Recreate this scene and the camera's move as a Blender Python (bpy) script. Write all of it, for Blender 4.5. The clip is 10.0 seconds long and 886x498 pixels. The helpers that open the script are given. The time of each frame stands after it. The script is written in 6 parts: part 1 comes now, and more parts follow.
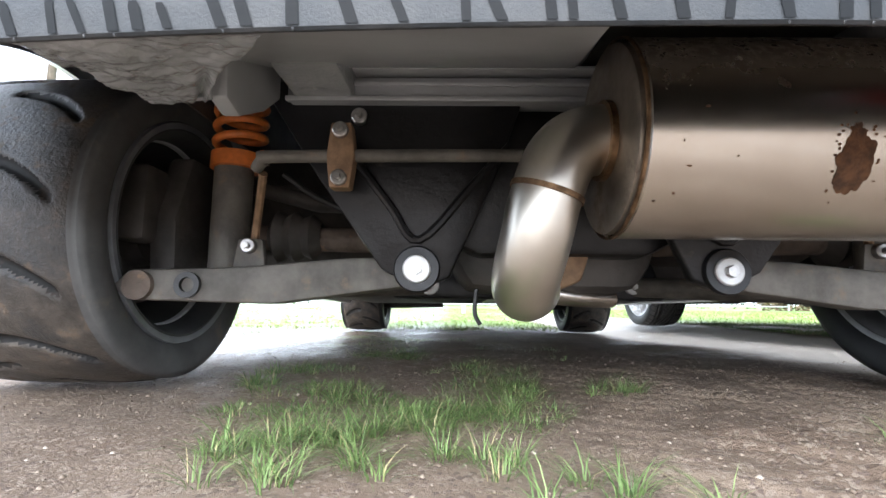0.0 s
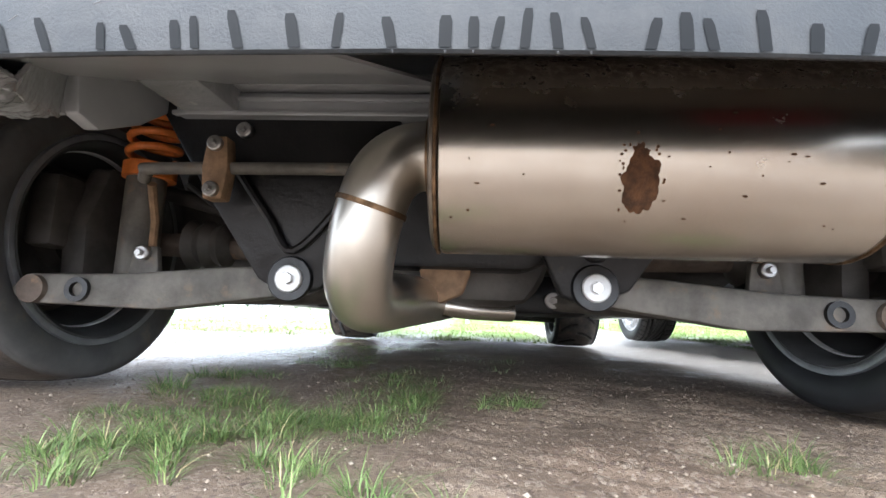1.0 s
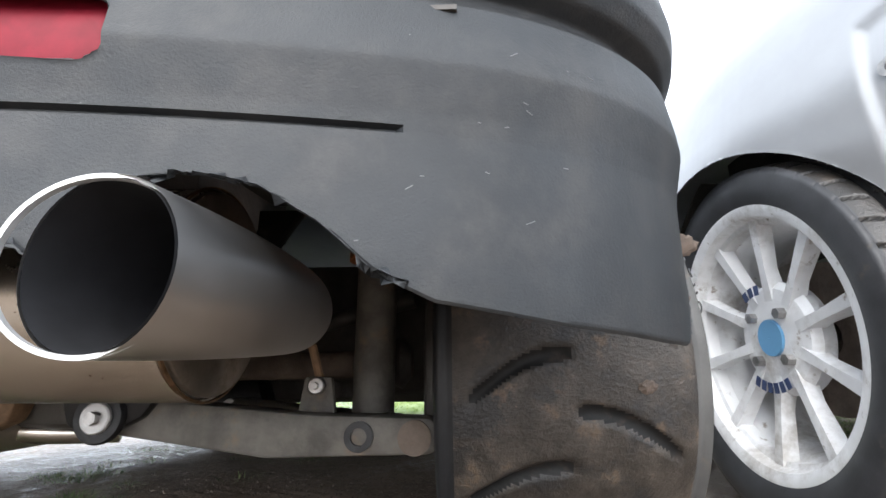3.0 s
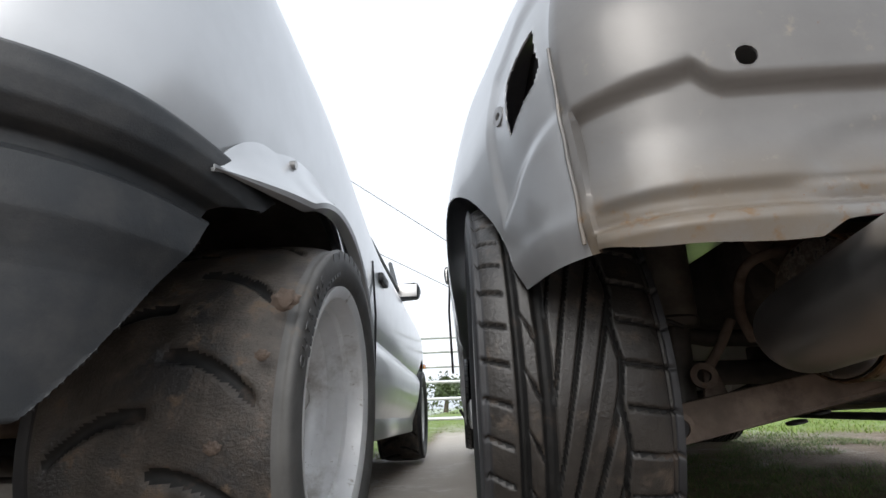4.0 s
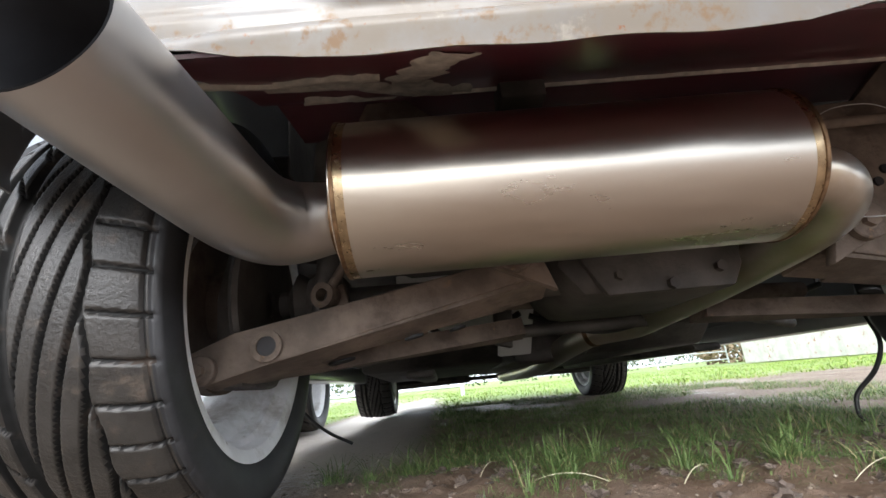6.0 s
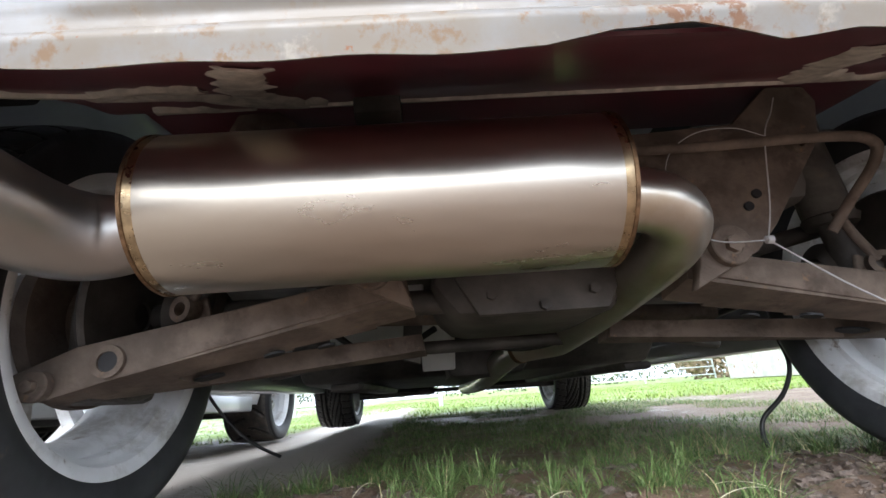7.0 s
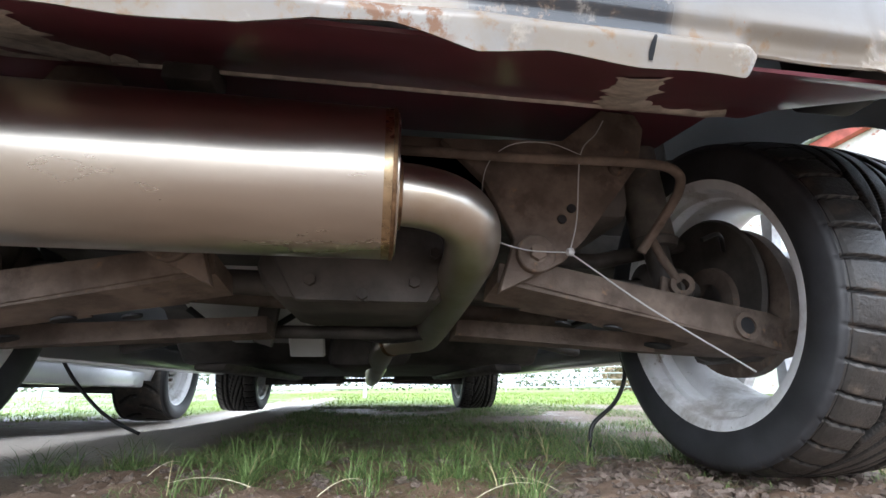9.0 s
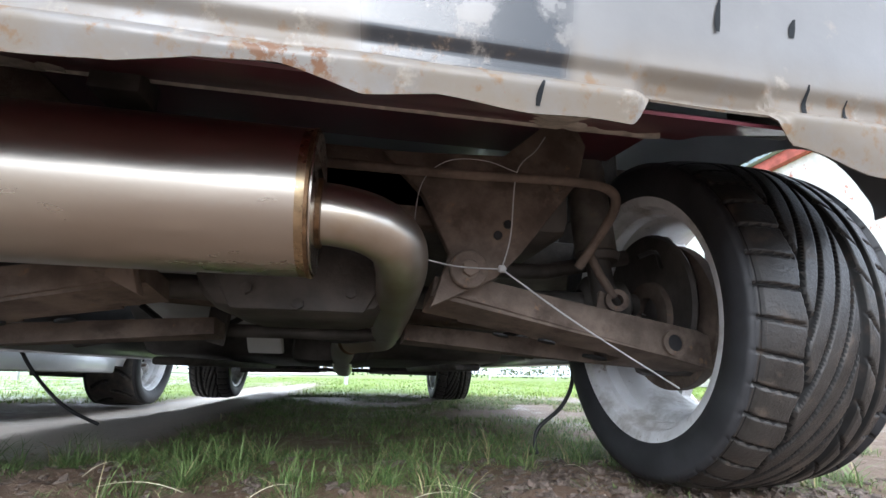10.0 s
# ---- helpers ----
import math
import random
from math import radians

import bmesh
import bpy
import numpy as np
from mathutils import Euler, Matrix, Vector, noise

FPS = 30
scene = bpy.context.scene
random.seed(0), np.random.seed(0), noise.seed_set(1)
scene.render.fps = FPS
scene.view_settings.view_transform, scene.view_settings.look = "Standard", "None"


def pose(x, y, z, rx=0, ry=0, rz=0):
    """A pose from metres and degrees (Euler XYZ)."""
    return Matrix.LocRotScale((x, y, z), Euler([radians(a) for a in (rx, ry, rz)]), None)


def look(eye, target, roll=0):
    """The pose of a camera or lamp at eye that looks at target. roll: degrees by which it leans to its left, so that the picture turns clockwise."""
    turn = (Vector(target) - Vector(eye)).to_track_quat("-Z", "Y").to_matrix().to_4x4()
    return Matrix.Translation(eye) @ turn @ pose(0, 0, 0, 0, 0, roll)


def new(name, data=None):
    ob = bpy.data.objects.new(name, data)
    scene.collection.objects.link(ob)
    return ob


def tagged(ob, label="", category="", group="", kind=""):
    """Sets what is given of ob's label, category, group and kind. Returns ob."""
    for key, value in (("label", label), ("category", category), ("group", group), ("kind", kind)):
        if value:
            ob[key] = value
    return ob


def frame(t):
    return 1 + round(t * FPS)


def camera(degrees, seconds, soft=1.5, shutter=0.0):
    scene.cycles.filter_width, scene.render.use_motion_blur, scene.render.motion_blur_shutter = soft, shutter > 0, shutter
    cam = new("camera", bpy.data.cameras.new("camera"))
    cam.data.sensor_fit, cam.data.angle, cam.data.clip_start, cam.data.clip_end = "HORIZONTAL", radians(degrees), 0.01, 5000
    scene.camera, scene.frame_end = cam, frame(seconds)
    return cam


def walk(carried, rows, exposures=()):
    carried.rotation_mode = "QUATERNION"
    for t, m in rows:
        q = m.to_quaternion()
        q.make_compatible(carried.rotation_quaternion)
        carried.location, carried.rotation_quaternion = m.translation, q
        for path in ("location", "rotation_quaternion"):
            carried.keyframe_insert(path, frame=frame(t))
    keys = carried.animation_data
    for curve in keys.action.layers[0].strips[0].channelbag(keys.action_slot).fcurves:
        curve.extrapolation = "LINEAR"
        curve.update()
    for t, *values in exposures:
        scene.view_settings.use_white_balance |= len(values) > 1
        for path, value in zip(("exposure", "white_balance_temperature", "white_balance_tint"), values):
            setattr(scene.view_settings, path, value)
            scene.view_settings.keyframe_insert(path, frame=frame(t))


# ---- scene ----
cam = camera(88.3, 10.0)
PATH = [
    (0, (0.01, 0.007, 0.132), (-0.019, 1.993, 0.367), 0.6),
    (0.5, (0.112, 0.004, 0.132), (0.034, 1.984, 0.399), 1.3),
    (1, (0.209, 0.003, 0.139), (0.091, 1.981, 0.412), 2.0),
    (1.5, (0.316, -0.018, 0.15), (0.204, 1.957, 0.443), 1.1),
    (2, (0.465, -0.005, 0.196), (0.379, 1.953, 0.593), -0.1),
    (2.2, (0.52, 0.006, 0.213), (0.441, 1.961, 0.625), 0.0),
    (3.3, (0.954, 0.047, 0.222), (0.87, 1.954, 0.82), -0.6),
    (3.5, (1.056, 0.04, 0.224), (0.924, 1.934, 0.854), -0.3),
    (4, (1.258, 0.051, 0.24), (1.191, 1.938, 0.899), -2.1),
    (4.5, (1.456, 0.073, 0.239), (1.413, 1.968, 0.878), -2.9),
    (5, (1.593, 0.099, 0.178), (1.576, 2.004, 0.789), -4.1),
    (5.5, (1.67, 0.112, 0.139), (1.726, 2.029, 0.707), -5.7),
    (6.8, (1.865, 0.13, 0.143), (1.935, 2.038, 0.741), -5.0),
    (7, (1.906, 0.128, 0.141), (1.99, 2.032, 0.745), -4.4),
    (7.5, (1.98, 0.118, 0.125), (2.108, 2.02, 0.729), -3.2),
    (8, (2.029, 0.119, 0.124), (2.208, 2.017, 0.726), -2.0),
    (8.5, (2.057, 0.117, 0.129), (2.295, 2.011, 0.726), -1.1),
    (9, (2.083, 0.111, 0.124), (2.367, 2.004, 0.705), -0.2),
    (9.5, (2.104, 0.103, 0.124), (2.42, 1.995, 0.688), 0.4),
    (10, (2.154, 0.081, 0.157), (2.481, 1.982, 0.683), 1.1),
]
walk(cam, [(t, look(eye, target, roll)) for t, eye, target, roll in PATH],
     exposures=[(0.0, 2.3, 6150, 10), (1.0, 2.37, 6150, 10), (2.0, 2.32, 6150, 10), (2.7, 1.8, 6400, 10), (3.5, 1.3, 6600, 10), (4.0, 0.5, 6700, 10), (4.5, 0.15, 6800, 10), (5.0, 0.82, 6800, 10),
                (5.5, 1.6, 6700, 10), (7.0, 1.88, 6200, 10), (8.5, 1.97, 6150, 10), (10.0, 1.7, 6050, 10)])

# ---- light ----
world = bpy.data.worlds.new("overcast")
scene.world = world
world.use_nodes = True
wn = world.node_tree
wn.nodes.clear()
sky = wn.nodes.new("ShaderNodeTexSky")
sky.sky_type, sky.sun_disc = "NISHITA", False
sky.sun_elevation, sky.sun_rotation = radians(36), radians(190)
sky.air_density, sky.dust_density = 1.0, 4.0
pale = wn.nodes.new("ShaderNodeHueSaturation")
pale.inputs["Saturation"].default_value = 0.10
cloud = wn.nodes.new("ShaderNodeMix")
cloud.data_type = "RGBA"
cloud.inputs[0].default_value, cloud.inputs[7].default_value = 0.62, (5.15, 5.75, 6.65, 1)
back = wn.nodes.new("ShaderNodeBackground")
back.inputs["Strength"].default_value = 0.18
wout = wn.nodes.new("ShaderNodeOutputWorld")
wn.links.new(sky.outputs[0], pale.inputs["Color"])
wn.links.new(pale.outputs[0], cloud.inputs[6])
wn.links.new(cloud.outputs[2], back.inputs["Color"])
wn.links.new(back.outputs[0], wout.inputs[0])
sun = new("sun", bpy.data.lights.new("sun", "SUN"))
sun.data.energy, sun.data.angle, sun.data.color = 0.7, radians(40), (1.0, 0.98, 0.96)
sun.matrix_world = look((-0.4, -8, 6.2), (1.2, 0.5, 0))


# ---- materials ----
def material(name, base, rough=0.5, metal=0.0, spots=(), bump=0.0, bump_scale=200.0, coat=0.0, rough_var=0.0, tone=0.0, tone_scale=6.0, stretch=(1, 1, 1), spec=0.5):
    """spots: (colour, scale, threshold, softness, roughness, metal, *bounds) layers of stains over the base, by noise;
    a bound (axis, from, to) keeps a stain to a part of the thing."""
    m = bpy.data.materials.new(name)
    m.use_nodes = True
    nt = m.node_tree
    nt.nodes.clear()
    N, L = nt.nodes.new, nt.links.new
    out, bs = N("ShaderNodeOutputMaterial"), N("ShaderNodeBsdfPrincipled")
    L(bs.outputs[0], out.inputs[0])
    co, mp = N("ShaderNodeTexCoord"), N("ShaderNodeMapping")
    mp.inputs["Scale"].default_value = stretch
    L(co.outputs["Object"], mp.inputs[0])

    def noise_tex(scale, detail=6.0, rough_=0.6):
        t = N("ShaderNodeTexNoise")
        t.inputs["Scale"].default_value, t.inputs["Detail"].default_value, t.inputs["Roughness"].default_value = scale, detail, rough_
        L(mp.outputs[0], t.inputs["Vector"])
        return t.outputs[0]

    def ramp(src, a, b, lo=0.0, hi=1.0):
        r = N("ShaderNodeMapRange")
        r.interpolation_type = "SMOOTHSTEP"
        for key, v in (("From Min", a), ("From Max", b), ("To Min", lo), ("To Max", hi)):
            r.inputs[key].default_value = v
        L(src, r.inputs["Value"])
        return r.outputs[0]

    def mix(kind, fac, a, b):
        x = N("ShaderNodeMix")
        x.data_type = kind
        ia, ib, o = (6, 7, 2) if kind == "RGBA" else (2, 3, 0)
        for sock, v in ((x.inputs[0], fac), (x.inputs[ia], a), (x.inputs[ib], b)):
            if isinstance(v, (int, float)):
                sock.default_value = v
            elif isinstance(v, tuple):
                sock.default_value = (*v, 1)
            else:
                L(v, sock)
        return x.outputs[o]

    col, rgh, met = tuple(base), rough, metal
    if tone:
        f = ramp(noise_tex(tone_scale, 8), 0.3, 0.7)
        col = mix("RGBA", f, tuple(c * (1 - tone) for c in base), tuple(min(1, c * (1 + tone)) for c in base))
    if rough_var:
        rgh = ramp(noise_tex(tone_scale * 2.3, 5), 0.3, 0.7, max(0.02, rough - rough_var), min(1, rough + rough_var))
    xyz = N("ShaderNodeSeparateXYZ")
    L(co.outputs["Object"], xyz.inputs[0])
    for sc, scale, th, soft, sr, sm, *where in spots:
        f = ramp(noise_tex(scale, 9, 0.65), th - soft, th + soft)
        for k, a, b in where:
            x = N("ShaderNodeMath")
            x.operation = "MULTIPLY"
            L(f, x.inputs[0])
            L(ramp(xyz.outputs[k], a, b), x.inputs[1])
            f = x.outputs[0]
        col, rgh, met = mix("RGBA", f, col, tuple(sc)), mix("FLOAT", f, rgh, sr), mix("FLOAT", f, met, sm)
    for sock, v in (("Base Color", col), ("Roughness", rgh), ("Metallic", met)):
        if isinstance(v, tuple):
            bs.inputs[sock].default_value = (*v, 1)
        elif isinstance(v, (int, float)):
            bs.inputs[sock].default_value = v
        else:
            L(v, bs.inputs[sock])
    bs.inputs["Coat Weight"].default_value = coat
    bs.inputs["Coat Roughness"].default_value = 0.08
    bs.inputs["Specular IOR Level"].default_value = spec
    if bump:
        b = N("ShaderNodeBump")
        b.inputs["Strength"].default_value, b.inputs["Distance"].default_value = bump, 0.004
        L(noise_tex(bump_scale, 8, 0.65), b.inputs["Height"])
        L(b.outputs[0], bs.inputs["Normal"])
    return m


RUST, MUD = (0.16, 0.06, 0.022), (0.16, 0.115, 0.085)
M = dict(
    silver=material("silver_paint", (0.50, 0.515, 0.53), 0.30, 0.35, coat=0.5, tone=0.05, tone_scale=9, spots=[((0.34, 0.31, 0.27), 60, 0.74, 0.03, 0.7, 0)]),
    silver_b=material("weathered_silver_paint", (0.31, 0.318, 0.328), 0.30, 0.35, coat=0.5, tone=0.05, tone_scale=9, spots=[((0.30, 0.27, 0.22), 50, 0.75, 0.03, 0.7, 0)]),
    silver_dirt_reflect=material("dirty_silver_with_reflection", (0.130, 0.124, 0.118), 0.34, 0.2, coat=0.2, tone=0.12, tone_scale=7, bump=0.05, bump_scale=60, spots=[
        ((0.125, 0.100, 0.072), 10, 0.44, 0.14, 0.6, 0, (2, 0.44, 0.37)), ((0.21, 0.18, 0.145), 26, 0.66, 0.06, 0.6, 0),
        # near-black glossy patch right of the middle paints in a dark reflection
        ((0.016, 0.018, 0.021), 6, 0.42, 0.03, 0.12, 0, (0, 2.125, 2.15), (0, 2.31, 2.29), (2, 0.372, 0.382)),
        ((0.13, 0.075, 0.032), 55, 0.60, 0.07, 0.75, 0, (2, 0.41, 0.375)), (RUST, 66, 0.70, 0.03, 0.85, 0, (2, 0.42, 0.375)),
        ((0.11, 0.05, 0.02), 70, 0.53, 0.05, 0.85, 0, (0, 2.03, 2.06), (0, 2.135, 2.115), (2, 0.385, 0.368)), (RUST, 190, 0.715, 0.02, 0.85, 0)]),
    bare=material("scuffed_shell_paint", (0.66, 0.64, 0.60), 0.22, 0.3, coat=0.6, tone=0.1, tone_scale=5, spots=[((0.07, 0.075, 0.08), 7, 0.66, 0.05, 0.25, 0), ((0.42, 0.33, 0.22), 12, 0.64, 0.08, 0.7, 0)]),
    black_plastic=material("faded_black_plastic", (0.024, 0.027, 0.030), 0.47, 0, spec=0.29, tone=0.12, tone_scale=18, spots=[((0.048, 0.048, 0.048), 22, 0.58, 0.20, 0.5, 0), ((0.20, 0.20, 0.19), 150, 0.74, 0.015, 0.7, 0)], bump=0.22, bump_scale=600),
    grey_seal=material("grey_underseal_paint", (0.37, 0.38, 0.39), 0.30, 0.1, tone=0.1, tone_scale=9, bump=0.12, bump_scale=30, coat=0.3, spots=[((0.12, 0.09, 0.07), 16, 0.72, 0.05, 0.8, 0)]),
    grey_lumpy=material("lumpy_grey_underseal", (0.34, 0.35, 0.36), 0.24, 0.1, tone=0.12, tone_scale=14, bump=1.0, bump_scale=38, coat=0.35, spots=[((0.10, 0.075, 0.06), 22, 0.68, 0.04, 0.8, 0)]),
    steel=material("stainless_steel", (0.60, 0.565, 0.51), 0.27, 1.0, tone=0.05, tone_scale=5, rough_var=0.03, spots=[((0.50, 0.45, 0.38), 4, 0.55, 0.3, 0.31, 1.0), ((0.10, 0.085, 0.07), 130, 0.745, 0.015, 0.6, 0.3)], stretch=(0.35, 1, 1)),
    pipe=material("satin_steel_pipe", (0.66, 0.62, 0.55), 0.33, 1.0, tone=0.08, tone_scale=7, rough_var=0.05, spots=[((0.56, 0.49, 0.38), 6, 0.62, 0.10, 0.28, 1.0)]),
    cap_steel=material("grimy_end_cap", (0.26, 0.225, 0.185), 0.42, 0.8, tone=0.3, tone_scale=16, rough_var=0.1, spots=[((0.12, 0.085, 0.06), 22, 0.6, 0.1, 0.7, 0.2)], bump=0.1, bump_scale=40),
    steel_dirty=material("dirty_stainless_steel", (0.64, 0.60, 0.54), 0.25, 1.0, tone=0.05, tone_scale=6, rough_var=0.02, spots=[((0.52, 0.46, 0.39), 5, 0.58, 0.3, 0.28, 1.0), ((0.30, 0.26, 0.21), 90, 0.50, 0.10, 0.45, 0.8, (2, 0.030, 0.052), (2, 0.085, 0.070))]),
    tip=material("grey_steel_tip", (0.50, 0.49, 0.48), 0.34, 1.0, tone=0.06, rough_var=0.06),
    straw=material("heat_tinted_steel", (0.42, 0.32, 0.20), 0.30, 1.0, tone=0.35, tone_scale=45, rough_var=0.06),
    weld=material("heat_tinted_weld", (0.20, 0.125, 0.070), 0.42, 0.9, tone=0.5, tone_scale=70, bump=0.4, bump_scale=160),
    # soot in the tail pipes; elsewhere black painted in as shade of openings
    soot_shade=material("soot_and_opening_shade", (0.012, 0.012, 0.014), 0.7, 0.0, tone=0.3, tone_scale=40),
    rust_patch=material("brown_rust", (0.095, 0.042, 0.017), 0.85, 0.0, tone=0.5, tone_scale=90, bump=0.5, bump_scale=250),
    sub=material("glossy_black_underseal", (0.009, 0.009, 0.010), 0.28, 0, spec=0.35, tone=0.4, tone_scale=20, bump=0.35, bump_scale=60, spots=[((0.05, 0.045, 0.04), 18, 0.66, 0.06, 0.7, 0)]),
    arm=material("grimy_grey_arm", (0.125, 0.115, 0.10), 0.6, 0.1, tone=0.35, tone_scale=22, bump=0.3, bump_scale=120, spots=[((0.20, 0.15, 0.11), 24, 0.63, 0.08, 0.85, 0)]),
    rusty=material("muddy_rusted_steel", (0.140, 0.108, 0.086), 0.8, 0.1, tone=0.35, tone_scale=18, bump=0.5, bump_scale=90, spots=[((0.075, 0.055, 0.043), 14, 0.58, 0.08, 0.8, 0), ((0.21, 0.135, 0.085), 40, 0.66, 0.05, 0.9, 0)]),
    grime=material("dark_oily_grime", (0.060, 0.054, 0.048), 0.6, 0, tone=0.5, tone_scale=12, bump=0.5, bump_scale=40),
    rubber_grey=material("weathered_tyre_rubber", (0.028, 0.029, 0.032), 0.55, 0, tone=0.3, tone_scale=20, bump=0.08, bump_scale=300, spots=[((0.075, 0.068, 0.06), 30, 0.68, 0.06, 0.8, 0)]),
    rubber=material("black_tyre_rubber", (0.015, 0.016, 0.018), 0.55, 0, tone=0.3, tone_scale=20, bump=0.08, bump_scale=300, spots=[((0.05, 0.045, 0.04), 30, 0.70, 0.06, 0.8, 0)]),
    slick=material("worn_muddy_slick_rubber", (0.050, 0.042, 0.035), 0.36, 0, tone=0.45, tone_scale=30, bump=0.6, bump_scale=210, spots=[((0.026, 0.025, 0.025), 14, 0.56, 0.06, 0.3, 0), ((0.12, 0.088, 0.062), 30, 0.62, 0.06, 0.7, 0), ((0.19, 0.15, 0.115), 150, 0.70, 0.03, 0.8, 0)]),
    tread=material("muddy_tread_rubber", (0.026, 0.024, 0.022), 0.30, 0, tone=0.35, tone_scale=24, bump=0.35, bump_scale=220, spots=[((0.070, 0.055, 0.043), 34, 0.62, 0.10, 0.45, 0), ((0.13, 0.10, 0.078), 90, 0.72, 0.03, 0.8, 0)]),
    rim=material("white_rim_paint", (0.80, 0.81, 0.82), 0.4, 0.15, tone=0.10, tone_scale=10, spots=[((0.30, 0.26, 0.22), 42, 0.66, 0.06, 0.8, 0), ((0.40, 0.38, 0.35), 9, 0.60, 0.12, 0.7, 0)]),
    rim_dirty=material("brake_dusted_white_paint", (0.60, 0.595, 0.58), 0.5, 0.1, tone=0.15, tone_scale=16, spots=[((0.20, 0.16, 0.13), 30, 0.60, 0.10, 0.8, 0), ((0.10, 0.06, 0.04), 80, 0.70, 0.04, 0.85, 0)]),
    rim_dark=material("dark_grey_barrel", (0.07, 0.072, 0.072), 0.6, 0.2, tone=0.3, tone_scale=12),
    rim_lip=material("grey_rim_lip", (0.30, 0.31, 0.32), 0.4, 0.6, tone=0.15, tone_scale=25),
    zinc=material("white_zinc_washer", (0.55, 0.55, 0.54), 0.35, 0.3, tone=0.06, tone_scale=90),
    bolt=material("steel_bolt", (0.42, 0.41, 0.40), 0.35, 1.0, tone=0.2, tone_scale=90),
    orange=material("orange_spring", (0.62, 0.17, 0.035), 0.45, 0, tone=0.2, tone_scale=60),
    clamp=material("rusty_tan_clamp", (0.27, 0.17, 0.10), 0.65, 0.3, tone=0.25, tone_scale=60, bump=0.2),
    red=material("primer_red_floor_paint", (0.115, 0.026, 0.038), 0.40, 0, tone=0.15, tone_scale=10, bump=0.08, coat=0.25),
    sealer=material("beige_seam_sealer", (0.46, 0.42, 0.36), 0.65, 0, tone=0.25, tone_scale=60, bump=0.4, bump_scale=60),
    lens=material("red_lens", (0.19, 0.010, 0.022), 0.5, 0, spec=0.15, tone=0.15, tone_scale=60),
    amber=material("amber_lens", (0.75, 0.22, 0.02), 0.15, 0, coat=0.6),
    blue=material("blue_cap", (0.13, 0.33, 0.55), 0.35, 0, tone=0.1),
    ink=material("dark_blue_print", (0.03, 0.05, 0.12), 0.5),
    letter=material("pale_rubber_print", (0.06, 0.06, 0.062), 0.45),
    cable=material("black_cable", (0.012, 0.012, 0.012), 0.5),
    string=material("grey_cord", (0.42, 0.42, 0.42), 0.7),
    glass=material("dark_window_glass", (0.02, 0.022, 0.025), 0.05, 0, coat=0.5),
    foil=material("crumpled_heat_shield", (0.62, 0.62, 0.61), 0.45, 0.25, bump=0.5, bump_scale=20, tone=0.1),
    galv=material("galvanised_rail", (0.55, 0.57, 0.58), 0.45, 0.6, tone=0.1),
    brick=material("whitewashed_brick", (0.62, 0.60, 0.57), 0.85, 0, tone=0.15, tone_scale=6, spots=[((0.42, 0.2, 0.15), 9, 0.62, 0.05, 0.9, 0)]),
    redwood=material("faded_red_board", (0.42, 0.10, 0.08), 0.7, 0, tone=0.25, tone_scale=8),
    bluepaint=material("flaked_blue_paint", (0.30, 0.37, 0.43), 0.7, 0, tone=0.2, tone_scale=8, spots=[((0.26, 0.15, 0.1), 12, 0.6, 0.05, 0.8, 0)]),
    leaf=material("hedge_leaf", (0.075, 0.105, 0.045), 0.6, 0, tone=0.4, tone_scale=3),
    twig=material("dry_stem", (0.30, 0.23, 0.15), 0.8, 0, tone=0.3, tone_scale=5),
    bark=material("bark", (0.10, 0.08, 0.06), 0.9, 0, tone=0.3, bump=0.5),
    mud_lump=material("brown_mud", (0.10, 0.075, 0.06), 0.7, 0, tone=0.35, tone_scale=60, bump=0.6, bump_scale=200),
    groove=material("shaded_tread_groove", (0.012, 0.012, 0.012), 0.6, 0, spec=0.25, tone=0.3, tone_scale=60, spots=[((0.05, 0.038, 0.03), 26, 0.62, 0.08, 0.8, 0)]),
    wet=material("wet_dark_streak", (0.008, 0.009, 0.010), 0.55, 0, spec=0.12),
    # dust grey, raised to paint sky light on one side of the slicks
    sidewall=material("dusty_skylit_sidewall", (0.085, 0.084, 0.082), 0.6, 0, tone=0.25, tone_scale=14, bump=0.08, bump_scale=300, spots=[((0.14, 0.12, 0.10), 20, 0.64, 0.08, 0.8, 0)]),
    stone=material("small_stone", (0.30, 0.27, 0.235), 0.75, 0, tone=0.35, tone_scale=40),
)

# ---- letters ----
LETTERS = {}
for ch in "OUTSIDE":
    if ch not in LETTERS:
        cu = bpy.data.curves.new("letter", "FONT")
        cu.body, cu.size, cu.extrude, cu.align_x = ch, 0.021, 0.0006, "CENTER"
        cu.materials.append(M["letter"])
        tmp = new("letter", cu)
        LETTERS[ch] = bpy.data.meshes.new_from_object(tmp.evaluated_get(bpy.context.evaluated_depsgraph_get()))
        bpy.data.objects.remove(tmp)

# ---- mesh tools ----
BASE = {}


def part(name, bm, mat, parent=None, label="", loc=None, smooth=True, at=None):
    """One mesh object from a bmesh or a mesh, under a thing or a part."""
    if isinstance(bm, bmesh.types.BMesh):
        me = bpy.data.meshes.new(name)
        bmesh.ops.recalc_face_normals(bm, faces=bm.faces)
        bm.to_mesh(me)
        bm.free()
        me.materials.append(M[mat])
        if smooth:
            me.shade_smooth()
            me.set_sharp_from_angle(angle=radians(38))
    else:
        me = bm
    ob = new(name, me)
    m = at if at is not None else (Matrix.Translation(loc) if loc else Matrix.Identity(4))
    BASE[ob] = m
    ob.matrix_basis = m
    if parent:
        ob.parent, ob.matrix_parent_inverse = parent, BASE[parent].inverted()
    if label:
        tagged(ob, label)
    return ob


